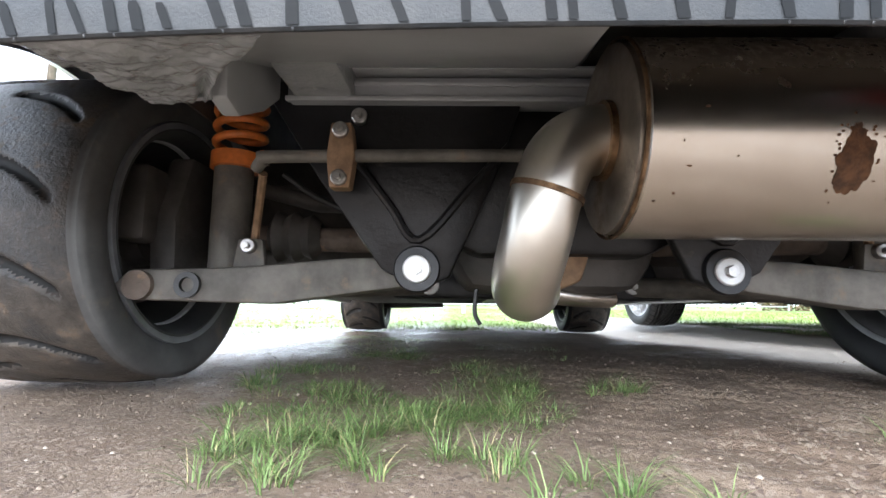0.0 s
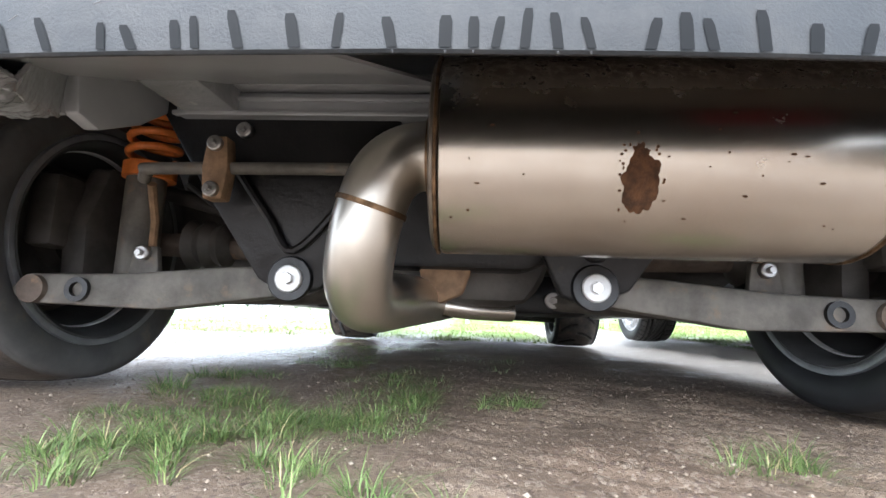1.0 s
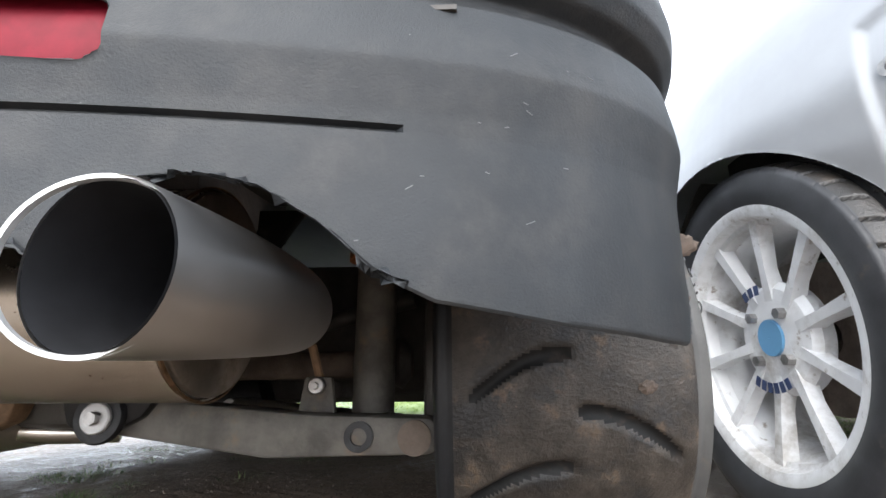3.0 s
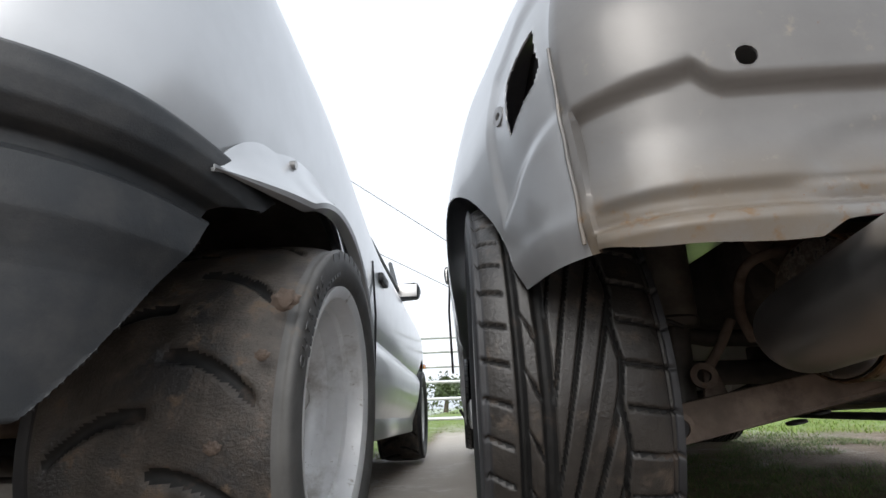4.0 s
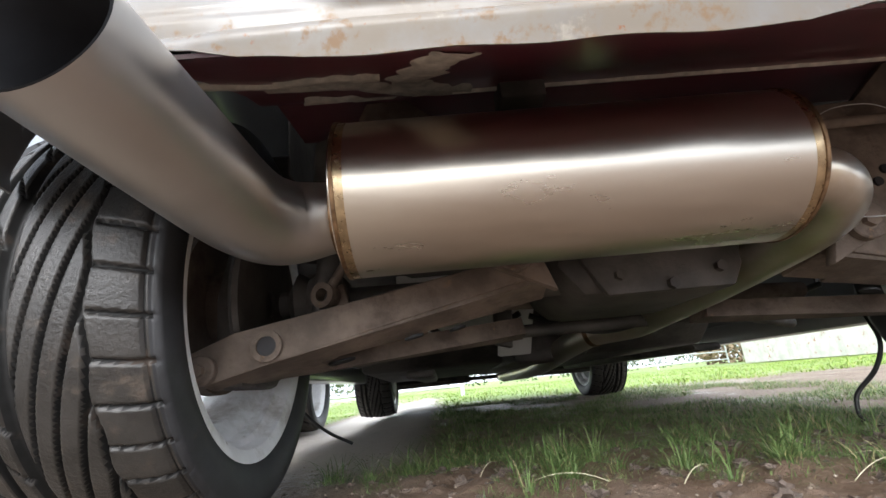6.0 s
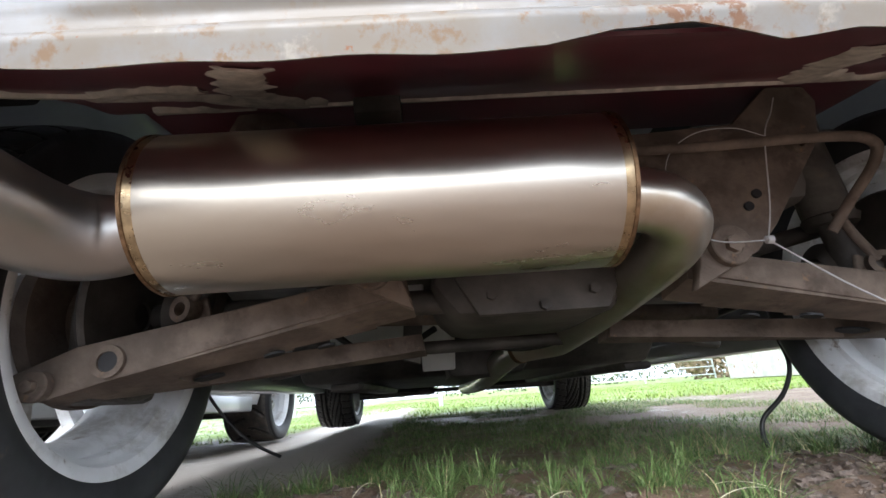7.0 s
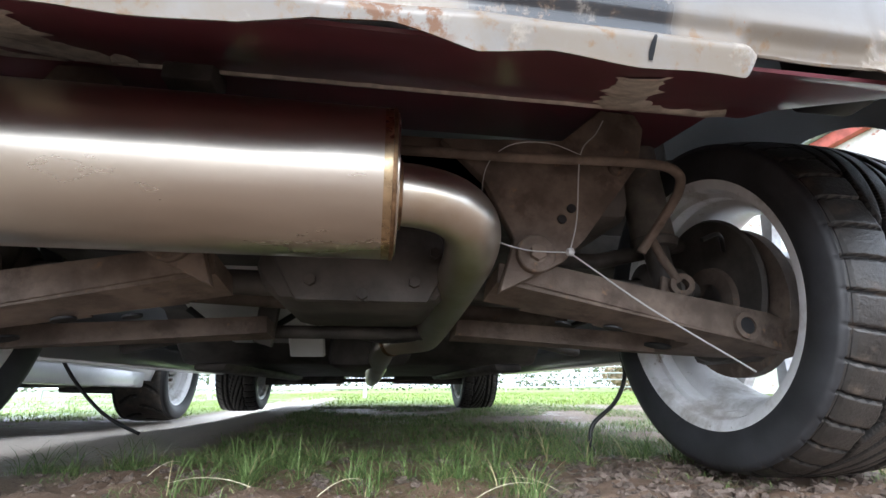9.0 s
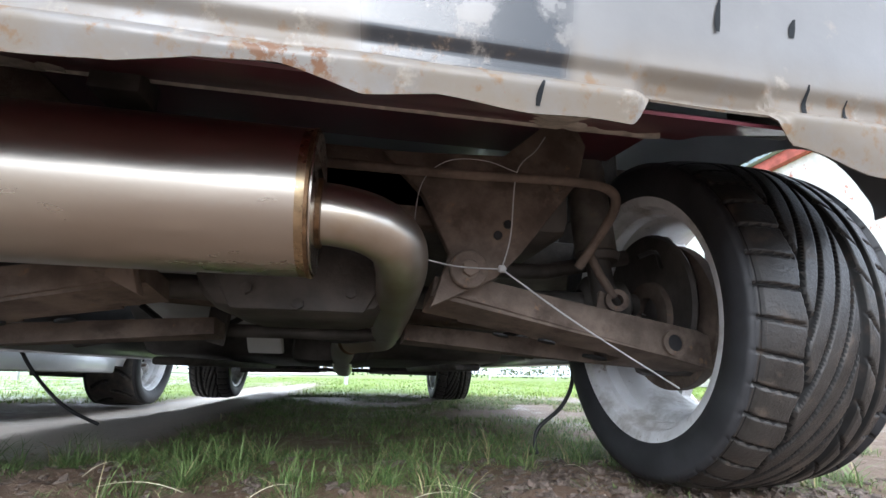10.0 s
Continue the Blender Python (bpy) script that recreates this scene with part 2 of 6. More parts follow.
def thing(name, loc, label, category, group="", kind=""):
    ob = new(name)
    ob.location, ob.empty_display_size = loc, 0.1
    BASE[ob] = Matrix.Translation(loc)
    return tagged(ob, label, category, group, kind)


def add_box(bm, c, size, rot=(0, 0, 0), bev=0.0):
    r = bmesh.ops.create_cube(bm, size=1.0, matrix=pose(*c, *rot) @ Matrix.Diagonal((*size, 1)))
    if bev:
        vs = set(r["verts"])
        es = [e for e in bm.edges if e.verts[0] in vs and e.verts[1] in vs]
        bmesh.ops.bevel(bm, geom=es, offset=bev, segments=2, affect="EDGES", profile=0.5)
    return bm


def box(c, size, rot=(0, 0, 0), bev=0.002):
    return add_box(bmesh.new(), c, size, rot, bev)


def smooth_path(pts, n=10):
    """Catmull-Rom through the points."""
    p = [Vector(q) for q in pts]
    p = [2 * p[0] - p[1]] + p + [2 * p[-1] - p[-2]]
    out = []
    for i in range(1, len(p) - 2):
        a, b, c, d = p[i - 1:i + 3]
        for k in range(n):
            t = k / n
            out.append(0.5 * (2 * b + (c - a) * t + (2 * a - 5 * b + 4 * c - d) * t * t + (3 * b - a - 3 * c + d) * t ** 3))
    return out + [p[-2]]


def add_tube(bm, pts, r, seg=20, caps=True):
    """Sweep a circle along the points; r: one radius or one for each point."""
    pts = [Vector(q) for q in pts]
    rs = [float(v) for v in r] if isinstance(r, (list, tuple)) else [float(r)] * len(pts)
    up, rings = None, []
    for i, q in enumerate(pts):
        d = (pts[min(i + 1, len(pts) - 1)] - pts[max(i - 1, 0)]).normalized()
        if up is None:
            up = d.orthogonal().normalized()
        up = (up - d * up.dot(d)).normalized()
        sd = d.cross(up)
        rings.append([bm.verts.new(q + rs[i] * (math.cos(2 * math.pi * k / seg) * up + math.sin(2 * math.pi * k / seg) * sd)) for k in range(seg)])
    for a, b in zip(rings, rings[1:]):
        for k in range(seg):
            bm.faces.new((a[k], a[(k + 1) % seg], b[(k + 1) % seg], b[k]))
    if caps:
        bm.faces.new(rings[0][::-1])
        bm.faces.new(rings[-1])
    return bm


def tube(pts, r, seg=20, caps=True):
    return add_tube(bmesh.new(), pts, r, seg, caps)


def blind_tube(pts, r, seg=44):
    """A tube closed at its first point and open at its last."""
    bm = tube(pts, r, seg, False)
    bm.verts.ensure_lookup_table()
    bm.faces.new(bm.verts[:seg])
    return bm


def lathe(profile, seg=64, closed=True, bm=None, centre=(0, 0, 0)):
    """Turn (x, radius) pairs round the x axis."""
    bm = bm or bmesh.new()
    rings = [[bm.verts.new((centre[0] + x, centre[1] + r * math.cos(2 * math.pi * k / seg), centre[2] + r * math.sin(2 * math.pi * k / seg))) for k in range(seg)] for x, r in profile]
    pairs = list(zip(rings, rings[1:])) + ([(rings[-1], rings[0])] if closed else [])
    for a, b in pairs:
        for k in range(seg):
            bm.faces.new((a[k], a[(k + 1) % seg], b[(k + 1) % seg], b[k]))
    return bm


def thicken(bm, t):
    """Give a skin a thickness, with closed edges."""
    bm.normal_update()
    faces, rim = list(bm.faces), [e for e in bm.edges if len(e.link_faces) == 1]
    twin = {v: bm.verts.new(v.co - v.normal * t) for v in list(bm.verts)}
    for f in faces:
        bm.faces.new([twin[v] for v in reversed(f.verts)])
    for e in rim:
        a, b = e.verts
        bm.faces.new((a, b, twin[b], twin[a]))
    return bm


def sheet(fn, nu, nv, thick=0.002, keep=None):
    """A panel from fn(u, v) with u, v in 0..1 and a real thickness; keep(u, v) may leave cells out."""
    bm = bmesh.new()
    g = [[bm.verts.new(fn(i / nu, j / nv)) for j in range(nv + 1)] for i in range(nu + 1)]
    for i in range(nu):
        for j in range(nv):
            if keep is None or keep((i + 0.5) / nu, (j + 0.5) / nv):
                bm.faces.new((g[i][j], g[i + 1][j], g[i + 1][j + 1], g[i][j + 1]))
    for v in [v for v in bm.verts if not v.link_faces]:
        bm.verts.remove(v)
    bmesh.ops.recalc_face_normals(bm, faces=bm.faces)
    return thicken(bm, thick)


def prism(outline, axis, a, b, bev=0.003):
    """Extrude a closed outline of two coordinates along x, y or z from a to b."""
    bm = bmesh.new()
    put = {"x": lambda p, h: (h, p[0], p[1]), "y": lambda p, h: (p[0], h, p[1]), "z": lambda p, h: (p[0], p[1], h)}[axis]
    lo = [bm.verts.new(put(p, a)) for p in outline]
    hi = [bm.verts.new(put(p, b)) for p in outline]
    n = len(outline)
    bm.faces.new(lo)
    bm.faces.new(hi)
    for i in range(n):
        bm.faces.new((lo[i], lo[(i + 1) % n], hi[(i + 1) % n], hi[i]))
    bmesh.ops.recalc_face_normals(bm, faces=bm.faces)
    if bev:
        bmesh.ops.bevel(bm, geom=list(bm.edges), offset=bev, segments=2, affect="EDGES", profile=0.5)
    return bm


def mesh_of(verts, faces, mat, name, smooth=True):
    me = bpy.data.meshes.new(name)
    me.from_pydata(verts, [], faces)
    me.materials.append(M[mat])
    if smooth:
        me.shade_smooth()
    return me


def sstep(a, b, x):
    t = np.clip((x - a) / (b - a), 0, 1)
    return t * t * (3 - 2 * t)


def lerp_table(table, x):
    xs, ys = zip(*table)
    return float(np.interp(x, xs, ys))


CA, CB = 0.17, 2.065        # middle of each car
AXLE = 0.79                 # rear axles
FRONT = AXLE + 2.265        # front axles


def round_hole(axis, c, r, lo=-9.0, hi=9.0):
    """A round hole through a skin along an axis; lo and hi bound it on that axis."""
    k = "xyz".index(axis)
    others = [n for n in range(3) if n != k]

    def push(p):
        if not lo < p[k] < hi:
            return None
        a, b = p[others[0]] - c[0], p[others[1]] - c[1]
        d = math.hypot(a, b)
        if d >= r:
            return None
        q = list(p)
        q[others[0]], q[others[1]] = c[0] + a * r / max(d, 1e-5), c[1] + b * r / max(d, 1e-5)
        return Vector(q)
    return push


def poly_hole(axis, pts, lo, hi):
    """A hole with a straight-edged outline (given anticlockwise) through a skin along an axis."""
    k = "xyz".index(axis)
    others = [n for n in range(3) if n != k]
    n = len(pts)

    def push(p):
        if not lo < p[k] < hi:
            return None
        a = Vector((p[others[0]], p[others[1]]))
        best = None
        for i in range(n):
            u, v = Vector(pts[i]), Vector(pts[(i + 1) % n])
            e = v - u
            if e.x * (a.y - u.y) - e.y * (a.x - u.x) < 0:
                return None
            t = max(0.0, min(1.0, (a - u).dot(e) / e.length_squared))
            q = u + e * t
            if best is None or (q - a).length < (best - a).length:
                best = q
        r = list(p)
        r[others[0]], r[others[1]] = best.x, best.y
        return Vector(r)
    return push


def open_holes(bm, holes):
    """Leave the faces inside the holes out of a skin and draw the edge along each hole's outline."""
    moved = {}
    for v in bm.verts:
        for h in holes:
            q = h(v.co)
            if q is not None:
                moved[v] = q
                break
    gone = [f for f in bm.faces if all(v in moved for v in f.verts)]
    bmesh.ops.delete(bm, geom=gone, context="FACES")
    for v, q in moved.items():
        if v.is_valid:
            v.co = q
    return bm


def cylinder(c, r, length, axis="x", seg=64):
    bm = bmesh.new()
    turn = {"x": pose(0, 0, 0, 0, 90, 0), "y": pose(0, 0, 0, 90, 0, 0), "z": Matrix.Identity(4)}[axis]
    bmesh.ops.create_cone(bm, cap_ends=True, segments=seg, radius1=r, radius2=r, depth=length, matrix=Matrix.Translation(c) @ turn)
    return bm


# ---- ground ----
def dirt_height(x, y):
    n = noise.noise(Vector((x * 1.3, y * 1.3, 0.0))) * 0.012 + noise.noise(Vector((x * 7, y * 7, 3.0))) * 0.005 + noise.noise(Vector((x * 23, y * 23, 5.0))) * 0.0028
    muddy = float(sstep(1.45, 1.75, x) * sstep(3.2, 2.6, x) * sstep(1.15, 0.95, y))
    n += muddy * (noise.noise(Vector((x * 11, y * 11, 9.0))) * 0.016 + abs(noise.noise(Vector((x * 34, y * 34, 4.0)))) * 0.012 + 0.004)
    ruts = float(sstep(0.12, 0.3, x) * sstep(1.4, 1.15, x) * sstep(1.2, 0.9, y))
    n += ruts * (0.0075 * math.sin(2 * math.pi * (y * 0.9 + x * 0.45) / 0.042) * (0.5 + noise.noise(Vector((x * 9, y * 9, 1.0)))) + 0.005 * noise.noise(Vector((x * 45, y * 45, 2.0))))
    n += (0.012 - 0.057 * float(sstep(1.55, 1.10, x))) * float(sstep(1.1, 2.8, y) * sstep(9.0, 4.5, y)) / max(0.2, 1 - 0.8 * min(1.0, math.hypot(x - 1.2, y - 1) / 8.0))
    far = min(1.0, math.hypot(x - 1.2, y - 1) / 8.0)
    return n * (1 - 0.8 * far) - 0.012


def ground_mesh():
    def axis(lo, hi, fine, reach):
        a = [lo + i * fine for i in range(int((hi - lo) / fine) + 1)]
        step = fine
        while a[-1] < reach:
            step *= 1.28
            a.append(a[-1] + step)
        step = fine
        while a[0] > -reach:
            step *= 1.28
            a.insert(0, a[0] - step)
        return a
    xs, ys = axis(-1.0, 3.4, 0.009, 900.0), axis(0.2, 1.9, 0.008, 900.0)
    verts = [(x, y, dirt_height(x, y)) for x in xs for y in ys]
    n = len(ys)
    faces = [(i * n + j, (i + 1) * n + j, (i + 1) * n + j + 1, i * n + j + 1) for i in range(len(xs) - 1) for j in range(n - 1)]
    return verts, faces


def ground_material():
    m = material("wet_gravelly_dirt", (0.22, 0.185, 0.155), 0.75, 0)
    nt = m.node_tree
    N, L = nt.nodes.new, nt.links.new
    bs = next(n for n in nt.nodes if n.type == "BSDF_PRINCIPLED")
    co = N("ShaderNodeTexCoord")

    def tex(scale, detail=8.0):
        t = N("ShaderNodeTexNoise")
        t.inputs["Scale"].default_value, t.inputs["Detail"].default_value, t.inputs["Roughness"].default_value = scale, detail, 0.65
        L(co.outputs["Object"], t.inputs["Vector"])
        return t.outputs[0]

    def rng(src, a, b, lo=0.0, hi=1.0):
        r = N("ShaderNodeMapRange")
        r.interpolation_type = "SMOOTHSTEP"
        for key, v in (("From Min", a), ("From Max", b), ("To Min", lo), ("To Max", hi)):
            r.inputs[key].default_value = v
        L(src, r.inputs["Value"])
        return r.outputs[0]

    def math_(op, a, b):
        x = N("ShaderNodeMath")
        x.operation = op
        for s, v in ((x.inputs[0], a), (x.inputs[1], b)):
            if isinstance(v, (int, float)):
                s.default_value = v
            else:
                L(v, s)
        return x.outputs[0]

    def mix(f, a, b):
        x = N("ShaderNodeMix")
        x.data_type = "RGBA"
        L(f, x.inputs[0])
        for s, v in ((x.inputs[6], a), (x.inputs[7], b)):
            if isinstance(v, tuple):
                s.default_value = (*v, 1)
            else:
                L(v, s)
        return x.outputs[2]

    xyz = N("ShaderNodeSeparateXYZ")
    L(co.outputs["Object"], xyz.inputs[0])
    vor = N("ShaderNodeTexVoronoi")
    vor.inputs["Scale"].default_value = 230
    L(co.outputs["Object"], vor.inputs["Vector"])
    grit = N("ShaderNodeSeparateColor")
    L(vor.outputs["Color"], grit.inputs[0])
    col = mix(rng(tex(3), 0.3, 0.7), (0.140, 0.097, 0.068), (0.25, 0.192, 0.142))
    col = mix(rng(grit.outputs[0], 0.70, 0.88), col, (0.255, 0.205, 0.16))
    col = mix(rng(grit.outputs[1], 0.80, 0.95), col, (0.12, 0.085, 0.065))
    mud = math_("MULTIPLY", math_("MULTIPLY", rng(xyz.outputs[0], 1.45, 1.8), rng(xyz.outputs[1], 1.9, 1.2)), rng(tex(2.0), 0.25, 0.5))
    col = mix(mud, col, (0.150, 0.098, 0.066))
    dry = math_("MULTIPLY", math_("MULTIPLY", rng(xyz.outputs[0], 0.85, 1.05), rng(xyz.outputs[0], 1.75, 1.55)), rng(xyz.outputs[1], 0.9, 1.4))
    col = mix(dry, col, (0.50, 0.45, 0.39))
    puddle = math_("MULTIPLY", rng(xyz.outputs[0], 0.05, -0.15), rng(xyz.outputs[1], 0.95, 1.3))
    wet = math_("ADD", math_("MULTIPLY", rng(tex(1.6), 0.50, 0.60), rng(tex(30), 0.35, 0.6)), puddle)
    path = math_("MULTIPLY", rng(xyz.outputs[0], 0.75, 0.95), rng(xyz.outputs[0], 1.85, 1.6))
    grass = math_("MULTIPLY", rng(xyz.outputs[1], 3.0, 4.2), math_("SUBTRACT", 1.0, math_("MULTIPLY", path, rng(xyz.outputs[1], 9.0, 5.0))))
    grass = math_("MULTIPLY", grass, rng(tex(1.1), 0.2, 0.45))
    col = mix(grass, col, (0.19, 0.27, 0.06))
    L(col, bs.inputs["Base Color"])
    L(math_("SUBTRACT", rng(tex(40), 0.3, 0.7, 0.62, 0.9), math_("MULTIPLY", wet, 0.45)), bs.inputs["Roughness"])
    b = N("ShaderNodeBump")
    b.inputs["Strength"].default_value, b.inputs["Distance"].default_value = 0.75, 0.005
    L(math_("ADD", math_("ADD", tex(90), tex(330)), math_("MULTIPLY", vor.outputs["Distance"], -0.25)), b.inputs["Height"])
    L(b.outputs[0], bs.inputs["Normal"])
    return m


M["ground"] = ground_material()
gv, gf = ground_mesh()
ground = part("ground", mesh_of(gv, gf, "ground", "ground"), None)
tagged(ground, "wet gravelly dirt yard with mud and grass field beyond", "ground", kind="structure")


def grass_material(name, dark, light, odd=(0.30, 0.27, 0.10)):
    m = material(name, light, 0.55, 0, spec=0.3)
    nt = m.node_tree
    N, L = nt.nodes.new, nt.links.new
    bs = next(n for n in nt.nodes if n.type == "BSDF_PRINCIPLED")
    geo, rmp = N("ShaderNodeNewGeometry"), N("ShaderNodeValToRGB")
    rmp.color_ramp.elements[0].color, rmp.color_ramp.elements[1].color = (*dark, 1), (*light, 1)
    rmp.color_ramp.elements[1].position = 0.90
    e = rmp.color_ramp.elements.new(0.92)
    e.color = (*odd, 1)
    L(geo.outputs["Random Per Island"], rmp.inputs[0])
    L(rmp.outputs[0], bs.inputs["Base Color"])
    bs.inputs["Transmission Weight"].default_value = 0.0
    bs.inputs["Subsurface Weight"].default_value = 0.0
    return m


M["grass"] = grass_material("grass_blades", (0.050, 0.095, 0.026), (0.20, 0.28, 0.10), (0.36, 0.31, 0.17))
M["stone"] = grass_material("small_stones", (0.11, 0.082, 0.060), (0.26, 0.21, 0.165), (0.34, 0.29, 0.24))
M["field"] = grass_material("field_grass", (0.14, 0.23, 0.04), (0.27, 0.38, 0.08))


def blades(spots, seed, mat, name, seg=3):
    """Grass: spots are rows (x, y, spread, count, height, width)."""
    rng_ = np.random.default_rng(seed)
    sp = np.repeat(np.array([q[:3] + q[4:] for q in spots], float), [int(q[3]) for q in spots], 0)
    n = len(sp)
    a, rr = rng_.uniform(0, 2 * np.pi, n), sp[:, 2] * np.sqrt(rng_.uniform(size=n))
    bx, by = sp[:, 0] + rr * np.cos(a), sp[:, 1] + rr * np.sin(a)
    h, w = sp[:, 3] * rng_.uniform(0.4, 1.3, n), sp[:, 4] * rng_.uniform(0.6, 1.3, n)
    lean, turn = rng_.uniform(0.25, 1.5, n) + 1.3 * (rr / np.maximum(sp[:, 2], 1e-4)) ** 2 * rng_.uniform(0.3, 1.0, n), a + rng_.uniform(-0.8, 0.8, n)
    cx, cy = np.cos(turn), np.sin(turn)
    z0 = np.array([dirt_height(x, y) for x, y in zip(bx, by)]) - 0.004
    rows = []
    for k in range(seg):
        t = k / seg
        o, f = h * lean * t * t * 0.8, (1 - 0.5 * t) * w / 2
        px, py, pz = bx + cx * o, by + cy * o, z0 + h * t * (1 - 0.24 * lean * t)
        rows += [np.stack([px + cy * f, py - cx * f, pz], -1), np.stack([px - cy * f, py + cx * f, pz], -1)]
    o = h * lean * 0.8
    rows.append(np.stack([bx + cx * o, by + cy * o, z0 + h * (1 - 0.24 * lean)], -1))
    v = np.stack(rows, 1).reshape(-1, 3)
    m_ = 2 * seg + 1
    base = np.arange(n)[:, None] * m_
    faces = []
    for k in range(seg - 1):
        faces += (base + np.array([2 * k, 2 * k + 1, 2 * k + 3, 2 * k + 2])).tolist()
    faces += (base + np.array([m_ - 3, m_ - 2, m_ - 1])).tolist()
    return part(name, mesh_of(v.tolist(), faces, mat, name), None)


# ---- wheels ----
def tyre_mesh(name, R, rim_r, half, depth, nth, tread_mat, nx=64, outer=0):
    """A tyre round the x axis; depth(th, q) is how deep the tread is cut at the angle th and at q in -1..1 across it."""
    sw, sh = half * 1.02, (R - rim_r)
    side = [(-half * 0.86, rim_r - 0.008), (-half * 0.93, rim_r + 0.004), (-sw, rim_r + sh * 0.25), (-sw * 1.04, rim_r + sh * 0.5), (-sw * 1.02, rim_r + sh * 0.74), (-sw * 0.985, rim_r + sh * 0.88)]
    crown = [(half * 0.965 * q, R - 0.012 * abs(q) ** 6 - 0.003 * q * q) for q in np.linspace(-1, 1, nx)]
    prof = side + crown + [(-x, r) for x, r in side[::-1]]
    th = np.linspace(0, 2 * np.pi, nth, endpoint=False)
    X, RR = np.array([p[0] for p in prof]), np.array([p[1] for p in prof])
    rad = np.repeat(RR[None, :], nth, 0)
    for k in range(nx):
        rad[:, len(side) + k] -= depth(th, np.linspace(-1, 1, nx)[k])
    v = np.stack([np.repeat(X[None, :], nth, 0), rad * np.cos(th)[:, None], rad * np.sin(th)[:, None]], -1).reshape(-1, 3)
    n = len(prof)
    i, j = np.meshgrid(np.arange(nth), np.arange(n - 1), indexing="ij")
    i2 = (i + 1) % nth
    f = np.stack([i * n + j, i * n + j + 1, i2 * n + j + 1, i2 * n + j], -1).reshape(-1, 4)
    me = mesh_of(v.tolist(), f.tolist(), "rubber" if tread_mat == "slick" else "rubber_grey", name)
    me.materials.append(M[tread_mat])
    me.materials.append(M["sidewall"])
    me.materials.append(M["groove"])
    kinds = ((j >= len(side) + 2) & (j < len(side) + nx - 3)).astype(np.int32)
    if outer:
        kinds[j >= len(side) + nx - 3 if outer > 0 else j < len(side) + 2] = 2
    # faces cut past 2.8 mm go blacker: groove shade put into the colour
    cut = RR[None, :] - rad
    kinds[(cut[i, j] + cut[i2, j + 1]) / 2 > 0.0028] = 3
    me.polygons.foreach_set("material_index", kinds.reshape(-1))
    return me


def groove(d, w, deep):
    return deep * np.clip(1.5 - np.abs(d) / w, 0, 1)


def slick_depth(th, q):
    out = np.zeros_like(th)
    for s, off in ((1, 0.0), (-1, 0.5)):
        u = s * q
        if -0.05 < u < 0.85:
            pitch = 2 * np.pi / 13
            centre = off * pitch + 0.42 * (u - 0.2) ** 2 * 0.9 + 0.10 * u
            d = ((th - centre + pitch / 2) % pitch - pitch / 2) * 0.25
            out += groove(d, 0.0075, 0.007) * float(sstep(0.85, 0.75, u) * sstep(-0.05, 0.1, u))
    return out


def block_depth(th, q):
    """Outer shoulder sipes, two rings with hooked sipes between, long swept grooves, a zigzag ring, then inner shoulder blocks."""
    R, mm = 0.28, 0.105
    out = np.zeros_like(th)
    for qc, w in ((-0.63, 0.0042), (-0.36, 0.0062)):
        out = np.maximum(out, groove(np.full_like(th, (q - qc) * mm), w, 0.009))

    def lateral(n, shift, w, deep):
        pitch = 2 * np.pi / n
        return groove(((th - shift + pitch / 2) % pitch - pitch / 2) * R, w, deep)
    if q < -0.74:
        out = np.maximum(out, lateral(44, 0.10 * (q + 0.74), 0.0021, 0.006))
    elif -0.60 < q < -0.42:
        u = (q + 0.60) / 0.18
        out = np.maximum(out, lateral(30, 0.13 * u, 0.0016 + 0.0030 * max(0.0, 1 - abs(u - 0.7) * 3), 0.006))
    elif -0.33 < q < 0.40:
        u = (q + 0.36) / 0.76
        out = np.maximum(out, lateral(20, -1.15 * u ** 0.75, 0.0065 + 0.0025 * u, 0.009) * float(sstep(0.04, 0.12, u)))
    elif q > 0.46:
        out = np.maximum(out, lateral(40, 0.06 * (q - 0.46), 0.0020, 0.006))
    zig = 0.385 + 0.06 * np.abs(((th * 22 / (2 * np.pi)) % 1.0) * 2 - 1)
    out = np.maximum(out, groove((q - zig) * mm, 0.0026, 0.008))
    if q > 0.90:
        out = np.maximum(out, groove(np.full_like(th, (q - 0.93) * mm), 0.0016, 0.003))
    return out


TYRE = {
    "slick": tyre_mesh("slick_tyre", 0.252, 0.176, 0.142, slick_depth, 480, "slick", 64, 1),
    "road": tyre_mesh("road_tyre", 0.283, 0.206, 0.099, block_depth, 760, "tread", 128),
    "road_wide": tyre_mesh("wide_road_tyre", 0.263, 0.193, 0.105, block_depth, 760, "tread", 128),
    "front": tyre_mesh("front_tyre", 0.272, 0.20, 0.100, block_depth, 420, "tread", 48),
    "front_slick": tyre_mesh("front_slick_tyre", 0.262, 0.182, 0.125, slick_depth, 240, "slick", 40),
}


